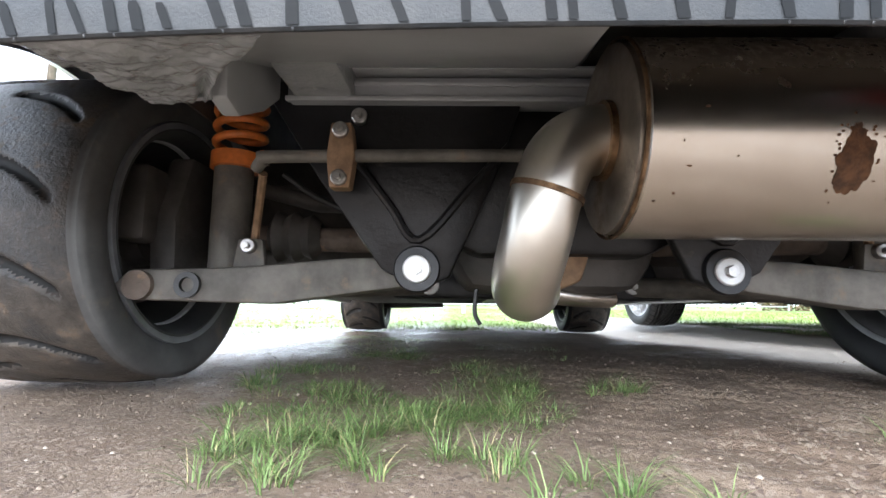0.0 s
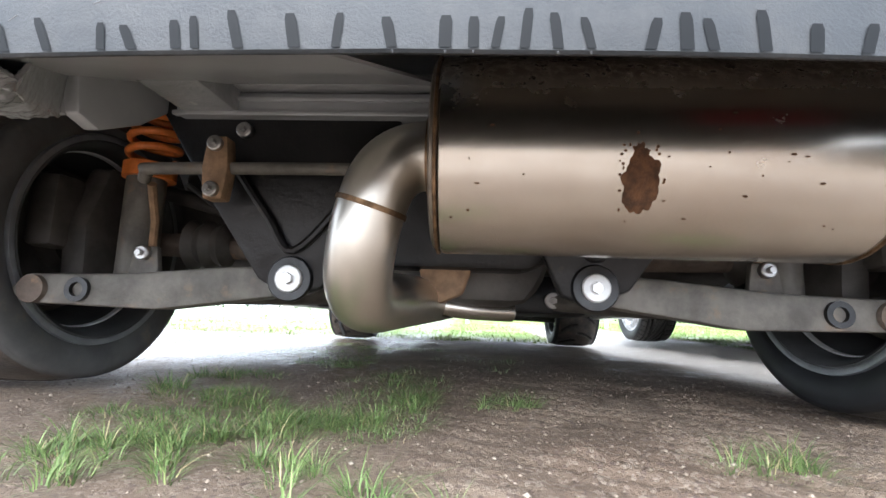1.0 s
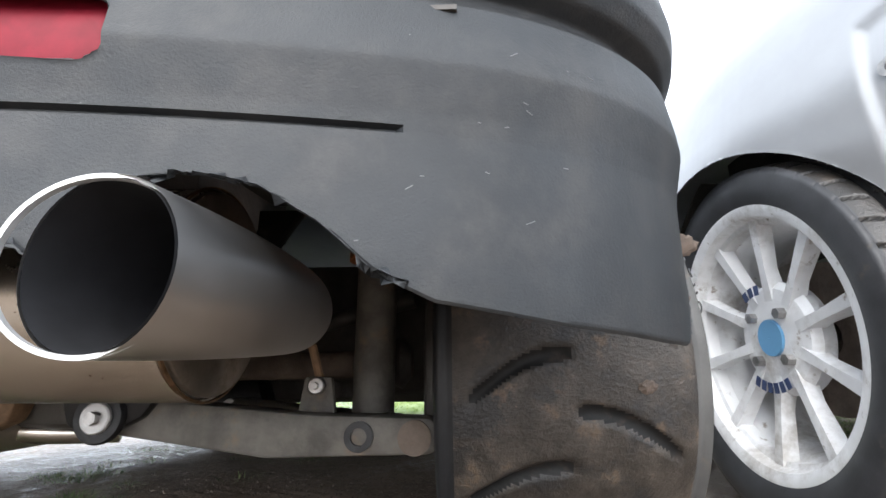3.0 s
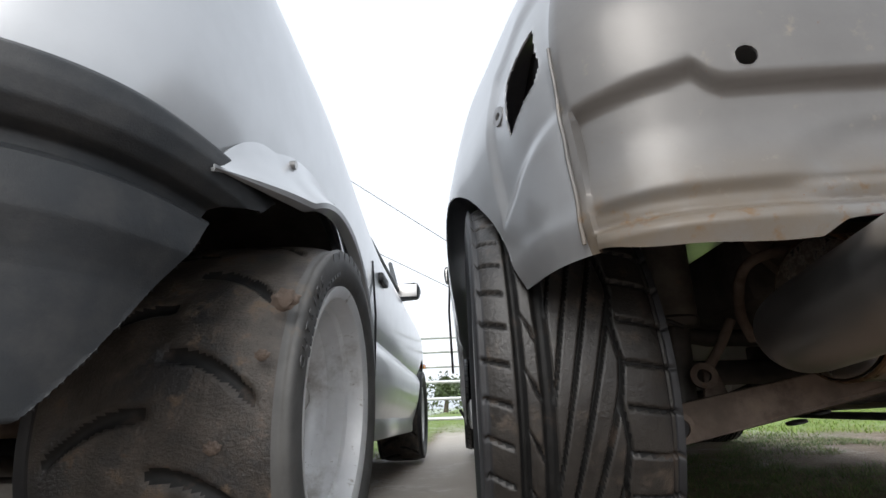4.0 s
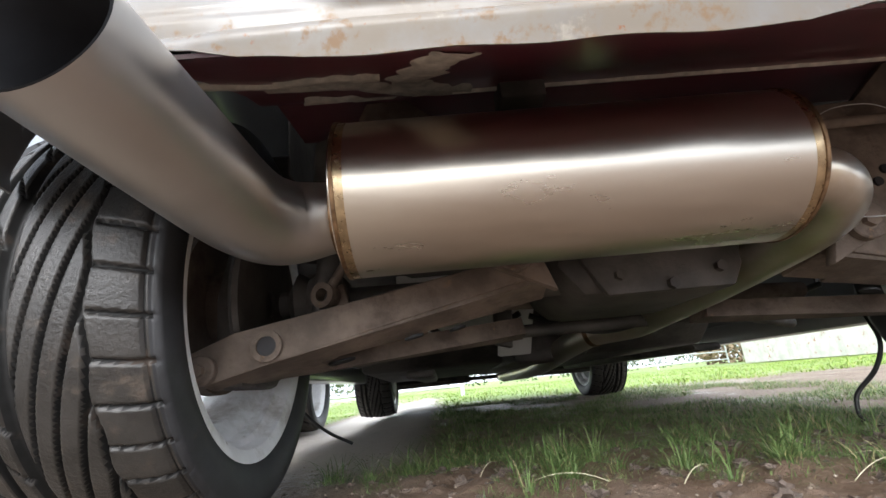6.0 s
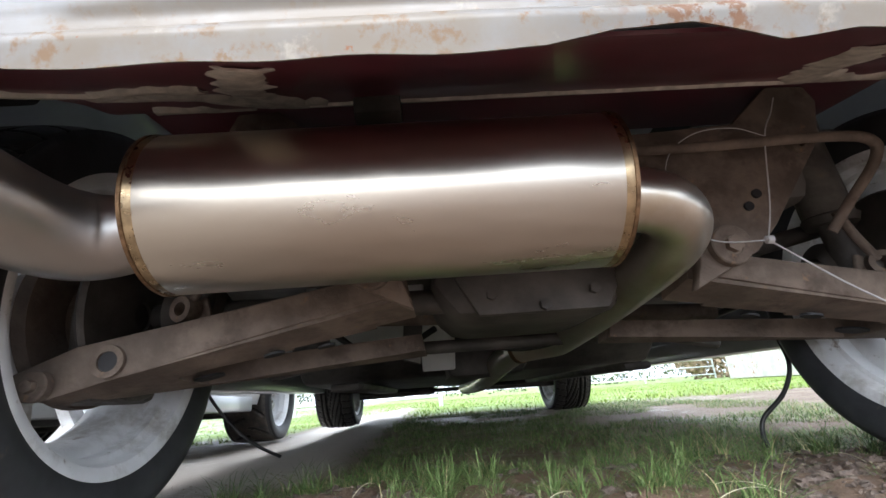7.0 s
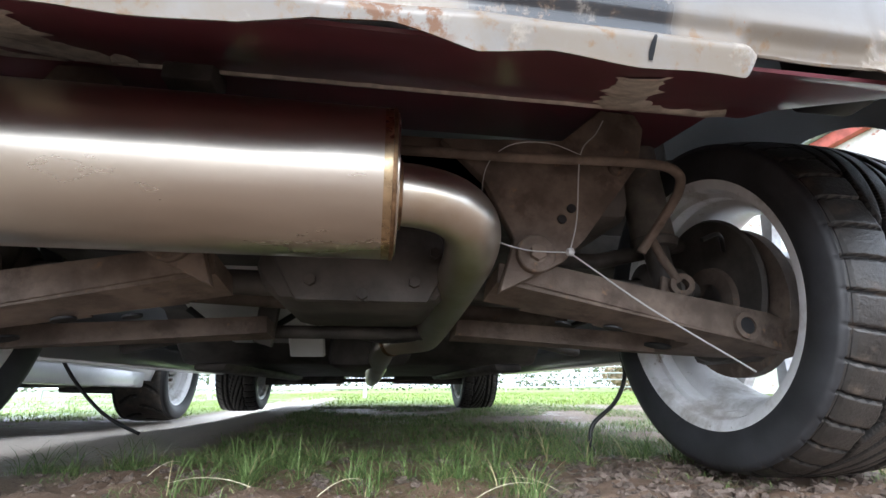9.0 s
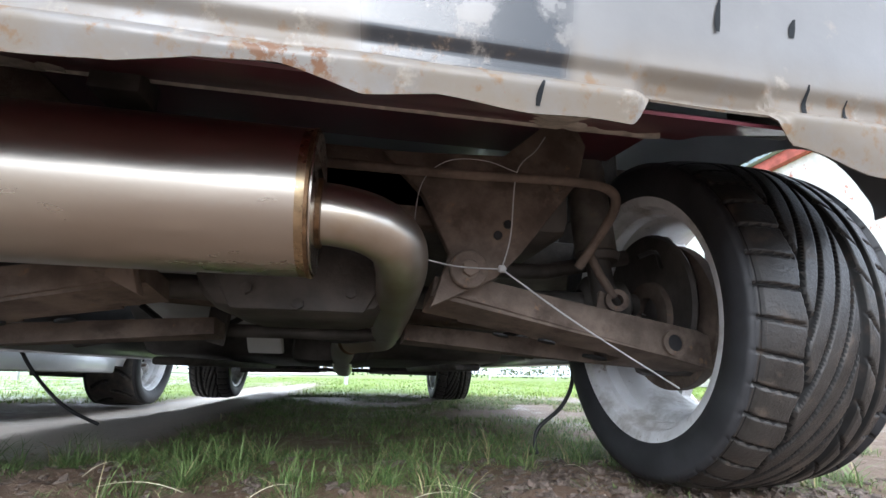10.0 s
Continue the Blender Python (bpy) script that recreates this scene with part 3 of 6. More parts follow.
def rim_barrel(r, half, lip=0.010):
    """A hollow barrel with flanges, x from -half to half."""
    o = [(-half, r + lip), (-half + 0.008, r + lip), (-half + 0.014, r - 0.004), (-half * 0.55, r - 0.016), (-half * 0.2, r - 0.034), (half * 0.3, r - 0.034), (half * 0.6, r - 0.014), (half - 0.014, r - 0.004), (half - 0.008, r + lip), (half, r + lip)]
    i = [(half, r + lip - 0.006), (half - 0.006, r - 0.008), (half - 0.022, r - 0.012), (half * 0.76, r - 0.013), (half * 0.72, r - 0.020), (half * 0.50, r - 0.022), (half * 0.45, r - 0.030), (half * 0.3, r - 0.041), (-half * 0.2, r - 0.041), (-half * 0.45, r - 0.030), (-half * 0.50, r - 0.022), (-half * 0.72, r - 0.020), (-half * 0.76, r - 0.013), (-half + 0.02, r - 0.012), (-half + 0.006, r - 0.008), (-half, r + lip - 0.006)]
    return lathe(o + i, 96)


def disc(x0, x1, r, seg=48, r_in=0.0):
    return lathe([(x0, max(r_in, 0.001)), (x0, r - 0.002), (x0 + 0.002 * (1 if x1 > x0 else -1), r), (x1, r), (x1, max(r_in, 0.001))], seg)


def spokes_ten(bm, r, x, sx):
    """Five pairs of straight spokes from the hub to the rim, on the face at x."""
    for k in range(10):
        a = 2 * math.pi * k / 10 + 0.12
        m = pose(0, 0, 0, math.degrees(a))
        pts = [m @ Vector((x - sx * 0.012, 0.0, 0.045)), m @ Vector((x - sx * 0.002, 0.0, r * 0.55)), m @ Vector((x + sx * 0.004, 0.0, r - 0.012))]
        rows = []
        for p, w, d in zip(pts, (0.026, 0.019, 0.026), (0.026, 0.020, 0.024)):
            side = m.to_3x3() @ Vector((0, 1, 0))
            rows.append([bm.verts.new(p + side * (w / 2) * c + Vector((sx * d / 2 * e, 0, 0))) for c, e in ((-1, -1), (1, -1), (0.75, 1), (-0.75, 1))])
        for p, q in zip(rows, rows[1:]):
            for i in range(4):
                bm.faces.new((p[i], p[(i + 1) % 4], q[(i + 1) % 4], q[i]))
    return bm


def spokes_eight(bm, r, x, sx):
    """Eight rounded petals, as on a minilite pattern."""
    for k in range(8):
        m = pose(0, 0, 0, 45 * k + 10)
        pts = [m @ Vector((x + sx * dx, 0, rr)) for dx, rr in ((0.006, 0.062), (0.022, 0.082), (0.018, 0.108), (-0.004, r - 0.042), (-0.014, r - 0.016))]
        add_tube(bm, smooth_path(pts, 4), [0.012, 0.017, 0.0205, 0.023, 0.0245, 0.0258, 0.0265, 0.027, 0.027, 0.0265, 0.0255, 0.0242, 0.0225, 0.0205, 0.018, 0.015, 0.010], 12)
    return bm


def wheel(car, x, y, R, half, r, sx, kind, style, label, drop=0.0):
    """sx: +1 if the outer face points to +x. The wheel is the rim, with its pieces under it."""
    loc = (x, y, R - 0.004 - drop)
    w = part("wheel", rim_barrel(r, half), "rim" if style != "minilite_dark" else "rim_lip", car, label, loc)
    part("tyre", TYRE[kind], None, w, at=pose(*loc, 0, 0, 180 if sx > 0 and style == "ten" else 0))
    fx = sx * (half * 0.62 if style == "ten" else half * 0.05)
    bm = bmesh.new()
    if style == "ten":
        spokes_ten(bm, r, fx, sx)
        lathe([(fx - sx * 0.03, 0.03), (fx - sx * 0.03, 0.088), (fx - sx * 0.010, 0.090), (fx + sx * 0.000, 0.080), (fx + sx * 0.004, 0.045), (fx + sx * 0.004, 0.03)], 40, bm=bm)
    else:
        spokes_eight(bm, r, fx, sx)
        lathe([(fx - sx * 0.02, 0.028), (fx - sx * 0.02, 0.075), (fx + sx * 0.012, 0.07), (fx + sx * 0.02, 0.05), (fx + sx * 0.02, 0.028)], 32, bm=bm)
    part("spokes", bm, "rim" if style == "ten" else "rim_dirty", w, loc=loc)
    cap = disc(fx - sx * 0.02, fx + sx * 0.008, 0.029, 32)
    part("centre_cap", cap, "blue" if style == "ten" else "rusty", w, "blue centre cap" if style == "ten" else "rusty hub centre", loc=loc)
    for k in range(4):
        a = radians(45 + 90 * k)
        rn = 0.05 if style == "ten" else 0.058
        part("wheel_nut", cylinder((fx + sx * (0.0 if style == "ten" else 0.030), rn * math.cos(a), rn * math.sin(a)), 0.009, 0.03 if style == "ten" else 0.034, "x", 6 if style == "ten" else 20), "bolt" if style == "ten" else "rusty", w, loc=loc, smooth=style != "ten")
    if style != "ten":
        q = [(half, r + 0.0115), (half + 0.0015, r - 0.002), (half - 0.006, r - 0.0095), (half - 0.022, r - 0.0135), (half * 0.58, r - 0.0235), (half * 0.3, r - 0.043), (0.0, r - 0.043)]
        # thin dark disc added to darken the gaps between the spokes
        part("spoke_backing", disc(fx - sx * 0.030, fx - sx * 0.022, r - 0.034, 48), "grime", w, "dark disc added behind the spokes", loc=loc)
        # dark grey skin over the inboard half of the barrel
        part("inner_barrel", lathe([(-sx * a, b) for a, b in q], 96, False), "rim_dark", w, "dark grey inner rim barrel", loc=loc)
        part("rim_edge", lathe([(-sx * (half + 0.001), r + 0.001), (-sx * (half + 0.003), r + 0.004), (-sx * (half + 0.003), r + 0.011), (-sx * (half - 0.004), r + 0.0125)], 96, False), "rim_lip", w, loc=loc)
    bx = -sx * half * 0.25
    part("brake_disc", lathe([(bx, 0.03), (bx, 0.122), (bx - sx * 0.018, 0.122), (bx - sx * 0.018, 0.06), (bx - sx * 0.05, 0.055), (bx - sx * 0.05, 0.03)], 48), "grime" if style != "ten" else "rusty", w, loc=loc)
    return w


# ---- car with the black bumper ----
car_a = thing("silver_roadster_car", (CA, AXLE, 0), "silver two-seat car with black plastic bumper and wide slick tyres", "car")
for s in (-1, 1):
    wheel(car_a, CA + s * 0.757, AXLE, 0.252, 0.142, 0.176, s, "slick", "minilite", "deep white rim with eight rounded spokes")
    wheel(car_a, CA + s * 0.70, FRONT, 0.262, 0.115, 0.182, s, "front_slick", "minilite", "white front rim with eight spokes", 0.045)


def rear_outline(table, s):
    """Half of a plan outline from the middle of the tail round the corner: (distance, x offset, y)."""
    ds, xs, ys = zip(*table)
    return float(np.interp(s, ds, xs)), float(np.interp(s, ds, ys))


def rounded(points, n=8):
    """Measure a smoothed plan outline into (distance, x, y) rows."""
    p = smooth_path([(x, y, 0) for x, y in points], n)
    rows, d = [], 0.0
    for i, q in enumerate(p):
        d += (q - p[i - 1]).length if i else 0.0
        rows.append((d, q.x, q.y))
    return rows


OUT_A = rounded([(0, 0.196), (0.16, 0.199), (0.32, 0.207), (0.45, 0.219), (0.58, 0.240), (0.68, 0.265), (0.76, 0.308), (0.812, 0.37), (0.836, 0.46), (0.842, 0.58), (0.84, 0.9), (0.838, 1.6), (0.835, 2.4), (0.83, 3.0), (0.79, 3.4), (0.66, 3.68), (0.4, 3.8), (0, 3.84)])


def shell(C, table, s0, s1, prof, ns, nv, thick=0.003, zlow=None, soft=None, holes=(), zsoft=None, rise=None, sides=(1, -1)):
    """A body skin: the plan outline from s0 to s1 on both sides, lofted through prof, rows (z, inset). zlow sets its lower edge."""
    zs, ins = zip(*prof)
    rows = [(float(np.interp(k, range(len(zs)), zs)), float(np.interp(k, range(len(zs)), ins))) for k in np.linspace(0, len(zs) - 1, nv + 1)]
    bm = bmesh.new()
    for sg in sides:
        g = []
        for a in range(ns + 1):
            s = s0 + (s1 - s0) * a / ns
            x, y = rear_outline(table, s)
            x2, y2 = rear_outline(table, s + 0.01)
            x1, y1 = rear_outline(table, s - 0.01)
            nx, ny = y2 - y1, -(x2 - x1)
            ln = math.hypot(nx, ny) or 1.0
            nx, ny = nx / ln, ny / ln
            low = zlow(sg * x, y) if zlow else None
            col = []
            for z, i in rows:
                if low is not None and z < 0.47:
                    z = 0.47 - (0.47 - z) * (0.47 - low) / (0.47 - rows[0][0])
                if zsoft:
                    d = zsoft(sg * x, z)
                    z += d
                    if d > 0 and i < 0.05:
                        i = float(np.interp(z, zs[2:], ins[2:]))
                    elif d > 0:
                        z += 0.032 * float(sstep(0.004, 0.012, d))
                if rise:
                    z += rise(y) * float(sstep(0.62, 0.80, z))
                if soft:
                    i += soft(sg * x, y, z)
                col.append(bm.verts.new((C + sg * (x - nx * i), y - ny * i, z)))
            g.append(col)
        for a in range(ns):
            for k in range(nv):
                bm.faces.new((g[a][k], g[a + 1][k], g[a + 1][k + 1], g[a][k + 1]))
    bmesh.ops.remove_doubles(bm, verts=bm.verts, dist=0.0004)
    open_holes(bm, holes)
    bmesh.ops.recalc_face_normals(bm, faces=bm.faces)
    if sum(f.calc_area() * f.normal.dot(f.calc_center_median() - Vector((C, 1.9, 0.3))) for f in bm.faces) < 0:
        bmesh.ops.reverse_faces(bm, faces=bm.faces)
    return thicken(bm, thick)


def prof_smooth(rows, n=6):
    return [(q.x, q.y) for q in smooth_path([(z, i, 0) for z, i in rows], n)]


END_A = OUT_A[-1][0]
NOSE_A = pose(0, AXLE, 0.25) @ pose(0, 0, 0, -1.14) @ pose(0, -AXLE, -0.25)     # this car stands nose down
ARCH_A = [round_hole("x", (AXLE, 0.262), 0.352), round_hole("x", (FRONT, 0.27), 0.31)]
body_a = part("body", shell(CA, OUT_A, 0, END_A, prof_smooth([(0.46, 0.03), (0.52, 0.012), (0.60, 0.006), (0.68, 0.008), (0.74, 0.020), (0.78, 0.055), (0.805, 0.14), (0.815, 0.26)]), 300, 40, holes=ARCH_A, rise=lambda y: 0.13 * float(sstep(1.6, 0.8, y))), "silver", car_a, "silver painted body", at=NOSE_A)
side_a = part("body_side", shell(CA, OUT_A, 1.22, END_A, prof_smooth([(0.20, 0.05), (0.26, 0.03), (0.34, 0.012), (0.42, 0.008), (0.47, 0.03)]), 300, 24, holes=ARCH_A), "silver", car_a, at=NOSE_A)
BUMP_A = [(0.2670, 0.0175), (0.2645, 0.0160), (0.2640, 0.0140), (0.2655, 0.0122), (0.278, 0.0110), (0.292, 0.0104), (0.312, 0.0100), (0.3400, 0.0092), (0.3450, 0.0090), (0.3465, 0.0088), (0.3480, 0.0086), (0.356, 0.0075), (0.372, 0.004), (0.385, 0.001), (0.398, 0.002), (0.428, 0.006), (0.438, 0.020), (0.449, 0.020), (0.455, 0.006), (0.468, -0.003), (0.488, -0.006), (0.508, -0.003), (0.518, 0.008), (0.522, 0.03)]


def bumper_edge(x, z):
    """Lower edge of the bumper: deeper at the corners, a wavy cut-out and a round notch for the tail pipe."""
    low = lerp_table([(-0.80, 0.240), (-0.775, 0.240), (-0.72, 0.264), (0.355, 0.264), (0.361, 0.272), (0.368, 0.2765), (0.384, 0.2765), (0.398, 0.2695), (0.414, 0.2685), (0.424, 0.2745), (0.445, 0.2775), (0.452, 0.272), (0.456, 0.276),
                      (0.462, 0.289), (0.472, 0.303), (0.490, 0.313), (0.512, 0.316), (0.545, 0.310), (0.575, 0.292), (0.60, 0.270), (0.63, 0.256), (0.70, 0.246), (0.775, 0.240), (0.85, 0.240)], x)
    return low + (z - 0.264) * (0.338 - low) / (0.338 - 0.264) - z if z < 0.338 else 0.0


bump_a = part("rear_bumper", shell(CA, OUT_A, 0, 1.10, BUMP_A, 300, 132, 0.004, soft=lambda x, y, z: 0.0045 * float(abs(z - 0.3465) < 0.0016 and abs(x) < 0.61), zsoft=bumper_edge, holes=[round_hole("x", (AXLE, 0.25), 0.322), poly_hole("x", [(0.345, 0.22), (0.62, 0.22), (0.62, 0.50), (0.492, 0.455)], 0.85, 1.2), poly_hole("x", [(0.345, 0.22), (0.62, 0.22), (0.62, 0.50), (0.492, 0.455)], -0.9, -0.5), poly_hole("y", [(0.490, 0.373), (0.626, 0.370), (0.636, 0.377), (0.636, 0.405), (0.628, 0.411), (0.490, 0.411), (0.481, 0.405), (0.481, 0.380)], -1, 0.33)]), "black_plastic", car_a, "black textured plastic rear bumper with drip stains")
part("deck", sheet(lambda u, v: (CA - 0.62 + 1.24 * u, 0.36 + 3.1 * v, 0.80 + 0.12 * float(sstep(1.6, 0.8, 0.36 + 3.1 * v))), 4, 12, 0.003), "silver", car_a)
lamp_a = part("reflector", box((0.550, 0.236, 0.398), (0.155, 0.02, 0.06), (0, 0, 5), 0.004), "lens", car_a, "red fog lamp lens in the bumper")
for s in (-1, 1):
    # bolt-on arch over each rear wheel, its straight lower edge running back to a point
    def flare(u, v, s=s):
        deg = 37 + 158 * u
        a = radians(deg)
        prof = [(0.375, 0.838), (0.350, 0.850), (0.322, 0.872), (0.302, 0.892), (0.294, 0.890), (0.290, 0.872)]
        k = v * (len(prof) - 1)
        r, xo = float(np.interp(k, range(6), [p[0] for p in prof])), float(np.interp(k, range(6), [p[1] for p in prof]))
        ends = float(sstep(1, 0.85, u) * sstep(-0.06, 0.20, u))
        y, z = AXLE - r * math.cos(a), 0.262 + r * math.sin(a)
        if deg < 60:
            k, w = (deg - 37) / 23, float(np.interp(r, [0.29, 0.375], [1, 0]))
            back, arc = (0.452, 0.480), (AXLE - 0.375 * math.cos(radians(60)), 0.262 + 0.375 * math.sin(radians(60)))
            top = (back[0] + (arc[0] - back[0]) * k - 0.03 * k * (1 - k), back[1] + (arc[1] - back[1]) * k + 0.08 * k * (1 - k))
            low = (back[0] + (0.645 - back[0]) * k, back[1] + (0.513 - back[1]) * k)
            y, z = top[0] + (low[0] - top[0]) * w, top[1] + (low[1] - top[1]) * w
        return (CA + s * (0.838 + (xo - 0.838) * ends), y, z)
    part("wheel_arch", sheet(flare, 80, 15, 0.004), "silver", car_a, "silver bolt-on wheel arch")
    for a in (66, 100, 140):
        q = radians(a)
        part("arch_screw", cylinder((CA + s * 0.848, AXLE - 0.360 * math.cos(q), 0.262 + 0.360 * math.sin(q)), 0.007, 0.008, "x", 12), "bolt", car_a)
    part("wheel_tub", sheet(lambda u, v, s=s: (CA + s * (0.55 + 0.27 * v), AXLE - 0.34 * math.cos(radians(50 + 130 * u)), 0.27 + 0.34 * math.sin(radians(50 + 130 * u))), 30, 4, 0.003), "grime", car_a)
    part("tub_wall", sheet(lambda u, v, s=s: (CA + s * 0.55, AXLE - 0.26 + 0.62 * u, 0.42 + 0.28 * v), 4, 4, 0.003), "grime", car_a)
part("indicator", box((CA + 0.80, 3.32, 0.52), (0.03, 0.07, 0.03), (0, 0, -14), 0.004), "amber", car_a, "amber front indicator")
part("boot_floor", sheet(lambda u, v: (-0.235 + (0.335 + 0.095 * v) * u, lerp_table([(0, 0.235), (0.7, 0.556), (0.72, 0.560), (1, 0.66)], v), lerp_table([(0, 0.289), (0.7, 0.432), (0.72, 0.446), (1, 0.462)], v)), 24, 40, 0.003), "grey_seal", car_a, "grey painted boot floor underside")
part("boot_well", sheet(lambda u, v: (0.19 + 0.62 * u, 0.255 + 0.40 * v, 0.425 + 0.04 * v), 6, 6, 0.003), "grime", car_a)
rail = part("floor_rail", box((0.02, 0.616, 0.421), (0.465, 0.046, 0.034), (6, 0, 0), 0.005), "grey_seal", car_a)
part("rail_flange", box((0.02, 0.604, 0.4425), (0.49, 0.062, 0.006), (6, 0, 0), 0.002), "grey_seal", rail)
part("rail_lip", box((0.02, 0.592, 0.4035), (0.465, 0.012, 0.007), (6, 0, 0), 0.002), "grey_seal", rail)
part("rail_rib", box((0.02, 0.5905, 0.425), (0.44, 0.006, 0.007), (6, 0, 0), 0.002), "grey_seal", rail)
part("leg_side", prism([(0.40, 0.375), (0.443, 0.392), (0.452, 0.340), (0.482, 0.332), (0.545, 0.365), (0.592, 0.402), (0.592, 0.470), (0.40, 0.47)], "x", -0.240, -0.2200, 0.003), "grey_seal", car_a, "smooth grey leg bracket")


def leg(u, v):
    y = 0.24 + 0.212 * u
    xi, xo = -0.09 + (-0.236 + 0.09) * u, -0.256 - 0.045 * u
    x = xi + (xo - xi) * v
    z = 0.272 + 0.061 * u + 0.012 * (1 - v) * (1 - u) + 0.024 * float(sstep(0.90, 1.0, v)) + 0.05 * float(sstep(0.10, 0.0, v) * sstep(0.3, 0.6, u))
    z += 0.0050 * noise.noise(Vector((x * 26, y * 26, 2.0))) + 0.0032 * noise.noise(Vector((x * 62, y * 62, 8.0))) + 0.0016 * noise.noise(Vector((x * 150, y * 150, 8.0)))
    return (x, y, z + 0.010 * math.exp(-((v - 0.18) / 0.05) ** 2) * float(sstep(0.35, 0.6, u)))


part("chassis_leg", sheet(leg, 110, 80, 0.003, lambda u, v: (u - 0.78) ** 2 * 3.0 + (v - 0.80) ** 2 * 1.2 > 0.0085), "grey_lumpy", car_a, "lumpy grey chassis leg end with an oval hole")
# solid black block added so the oval hole looks shaded inside
part("leg_shade_block", box((-0.268, 0.37, 0.375), (0.05, 0.20, 0.05)), "soot_shade", car_a)
part("leg_end", prism([(-0.236, 0.338), (-0.301, 0.333), (-0.305, 0.40), (-0.236, 0.42)], "y", 0.448, 0.456, 0.002), "grey_lumpy", car_a)
for s in (-1, 1):
    part("spring_mount", prism([(0.47, 0.40), (0.60, 0.405), (0.72, 0.42), (0.70, 0.50), (0.47, 0.47)], "x", CA + s * 0.29, CA + s * 0.37, 0.006), "grey_lumpy", car_a)


def bolt(car, c, r_w, r_b, name="bolt", mat="zinc", parent=None, head="bolt"):
    """A washer ring facing the rear, with a recessed steel washer and a hexagon head."""
    b = part(name, lathe([(-0.005, r_w * 0.5), (-0.005, r_w - 0.0018), (-0.0035, r_w), (0.006, r_w), (0.006, r_w * 0.5)], 36), mat, parent or car, at=pose(*c) @ pose(0, 0, 0, 0, 0, 90))
    part("washer", cylinder((c[0], c[1] + 0.001, c[2]), r_w * 0.62, 0.010, "y", 28), "bolt" if head == "bolt" else head, b)
    part("bolt_head", cylinder((c[0], c[1] - 0.007, c[2]), min(r_b, r_w * 0.42), 0.010, "y", 6), head, b, smooth=False)
    return b


def suspension_a(s):
    X = lambda o: CA + s * o
    armb = prism([(X(0.19), 0.197), (X(0.19), 0.157), (X(0.40), 0.128), (X(0.60), 0.132), (X(0.625), 0.150), (X(0.60), 0.174), (X(0.45), 0.178), (X(0.30), 0.192)], "y", 0.625, 0.675, 0.006)
    arm_ = part("control_arm", armb, "arm", car_a, "grimy pressed steel lower arm")
    part("arm_leg", tube([(X(0.55), 0.70, 0.155), (X(0.35), 0.86, 0.16), (X(0.2), 0.945, 0.168)], 0.020, 12), "arm", arm_)
    part("arm_bush", cylinder((X(0.582), 0.632, 0.152), 0.020, 0.03, "y", 24), "rusty", arm_)
    part("arm_hole_rim", lathe([(-0.003, 0.010), (-0.003, 0.0175), (0.003, 0.0175), (0.003, 0.010)], 24), "sub", arm_, at=pose(X(0.515), 0.622, 0.153, 0, 0, 90))
    tab = part("link_tab", prism([(X(0.425), 0.175), (X(0.475), 0.175), (X(0.468), 0.222), (X(0.432), 0.222)], "y", 0.66, 0.672, 0.003), "arm", arm_)
    bolt(car_a, (X(0.45), 0.655, 0.211), 0.011, 0.007, "link_bolt", "bolt")
    part("drop_link", tube([(X(0.45), 0.675, 0.212), (X(0.44), 0.66, 0.26), (X(0.415), 0.61, 0.305)], 0.006, 8), "clamp", car_a)
    sh = part("shock_absorber", tube([(X(0.512), 0.727, 0.165), (X(0.512), 0.727, 0.345 + (0.05 if s > 0 else 0.0))], 0.030, 24), "arm", car_a)
    part("spring_seat", lathe([(-0.012, 0.02), (-0.012, 0.040), (0.012, 0.040), (0.012, 0.02)], 32), "orange", sh, "orange spring collar", at=pose(X(0.508), 0.727, 0.356 + (0.05 if s > 0 else 0.0)) @ pose(0, 0, 0, 0, 90, 0))
    coil = [(X(0.505) + 0.037 * math.cos(a), 0.728 + 0.037 * math.sin(a), 0.372 + (0.05 if s > 0 else 0.0) + 0.026 * a / (2 * math.pi)) for a in np.linspace(0, 2 * math.pi * 4, 90)]
    part("spring", tube(coil, 0.0065, 10), "orange", sh, "orange coil spring")
    part("driveshaft", tube([(X(0.56), 0.79, 0.243), (X(0.12), 0.80, 0.235)], 0.021, 20), "rusty", car_a)
    part("shaft_boot", lathe([(0, 0.022), (0.015, 0.045), (0.03, 0.036), (0.045, 0.044), (0.06, 0.034), (0.075, 0.040), (0.09, 0.022)], 28, False), "grime", car_a, at=pose(X(0.47), 0.79, 0.243))
    part("hub_carrier", prism([(0.71, 0.14), (0.85, 0.14), (0.87, 0.26), (0.82, 0.37), (0.74, 0.37), (0.70, 0.26)], "x", X(0.585), X(0.63), 0.012), "grime", car_a)
    part("brake_caliper", box((X(0.64), 0.70, 0.28), (0.05, 0.06, 0.12), bev=0.012), "grime", car_a)
    plate = prism([(X(0.43), 0.44), (X(0.05), 0.44), (X(0.10), 0.30), (X(0.16), 0.165), (X(0.20), 0.150), (X(0.25), 0.175), (X(0.34), 0.30)], "y", 0.612, 0.632, 0.004)
    part("subframe_plate", plate, "sub", car_a, "glossy black subframe plate")
    bolt(car_a, (X(0.203), 0.604, 0.176), 0.0185, 0.010, "arm_bolt")
    part("cam_ring", lathe([(-0.004, 0.019), (-0.004, 0.029), (-0.001, 0.031), (0.004, 0.031), (0.004, 0.019)], 32), "sub", car_a, at=pose(X(0.203), 0.608, 0.176) @ pose(0, 0, 0, 0, 0, 90))


for s in (-1, 1):
    suspension_a(s)
bolt(car_a, (0.376, 0.925, 0.168), 0.016, 0.010, "arm_bolt")
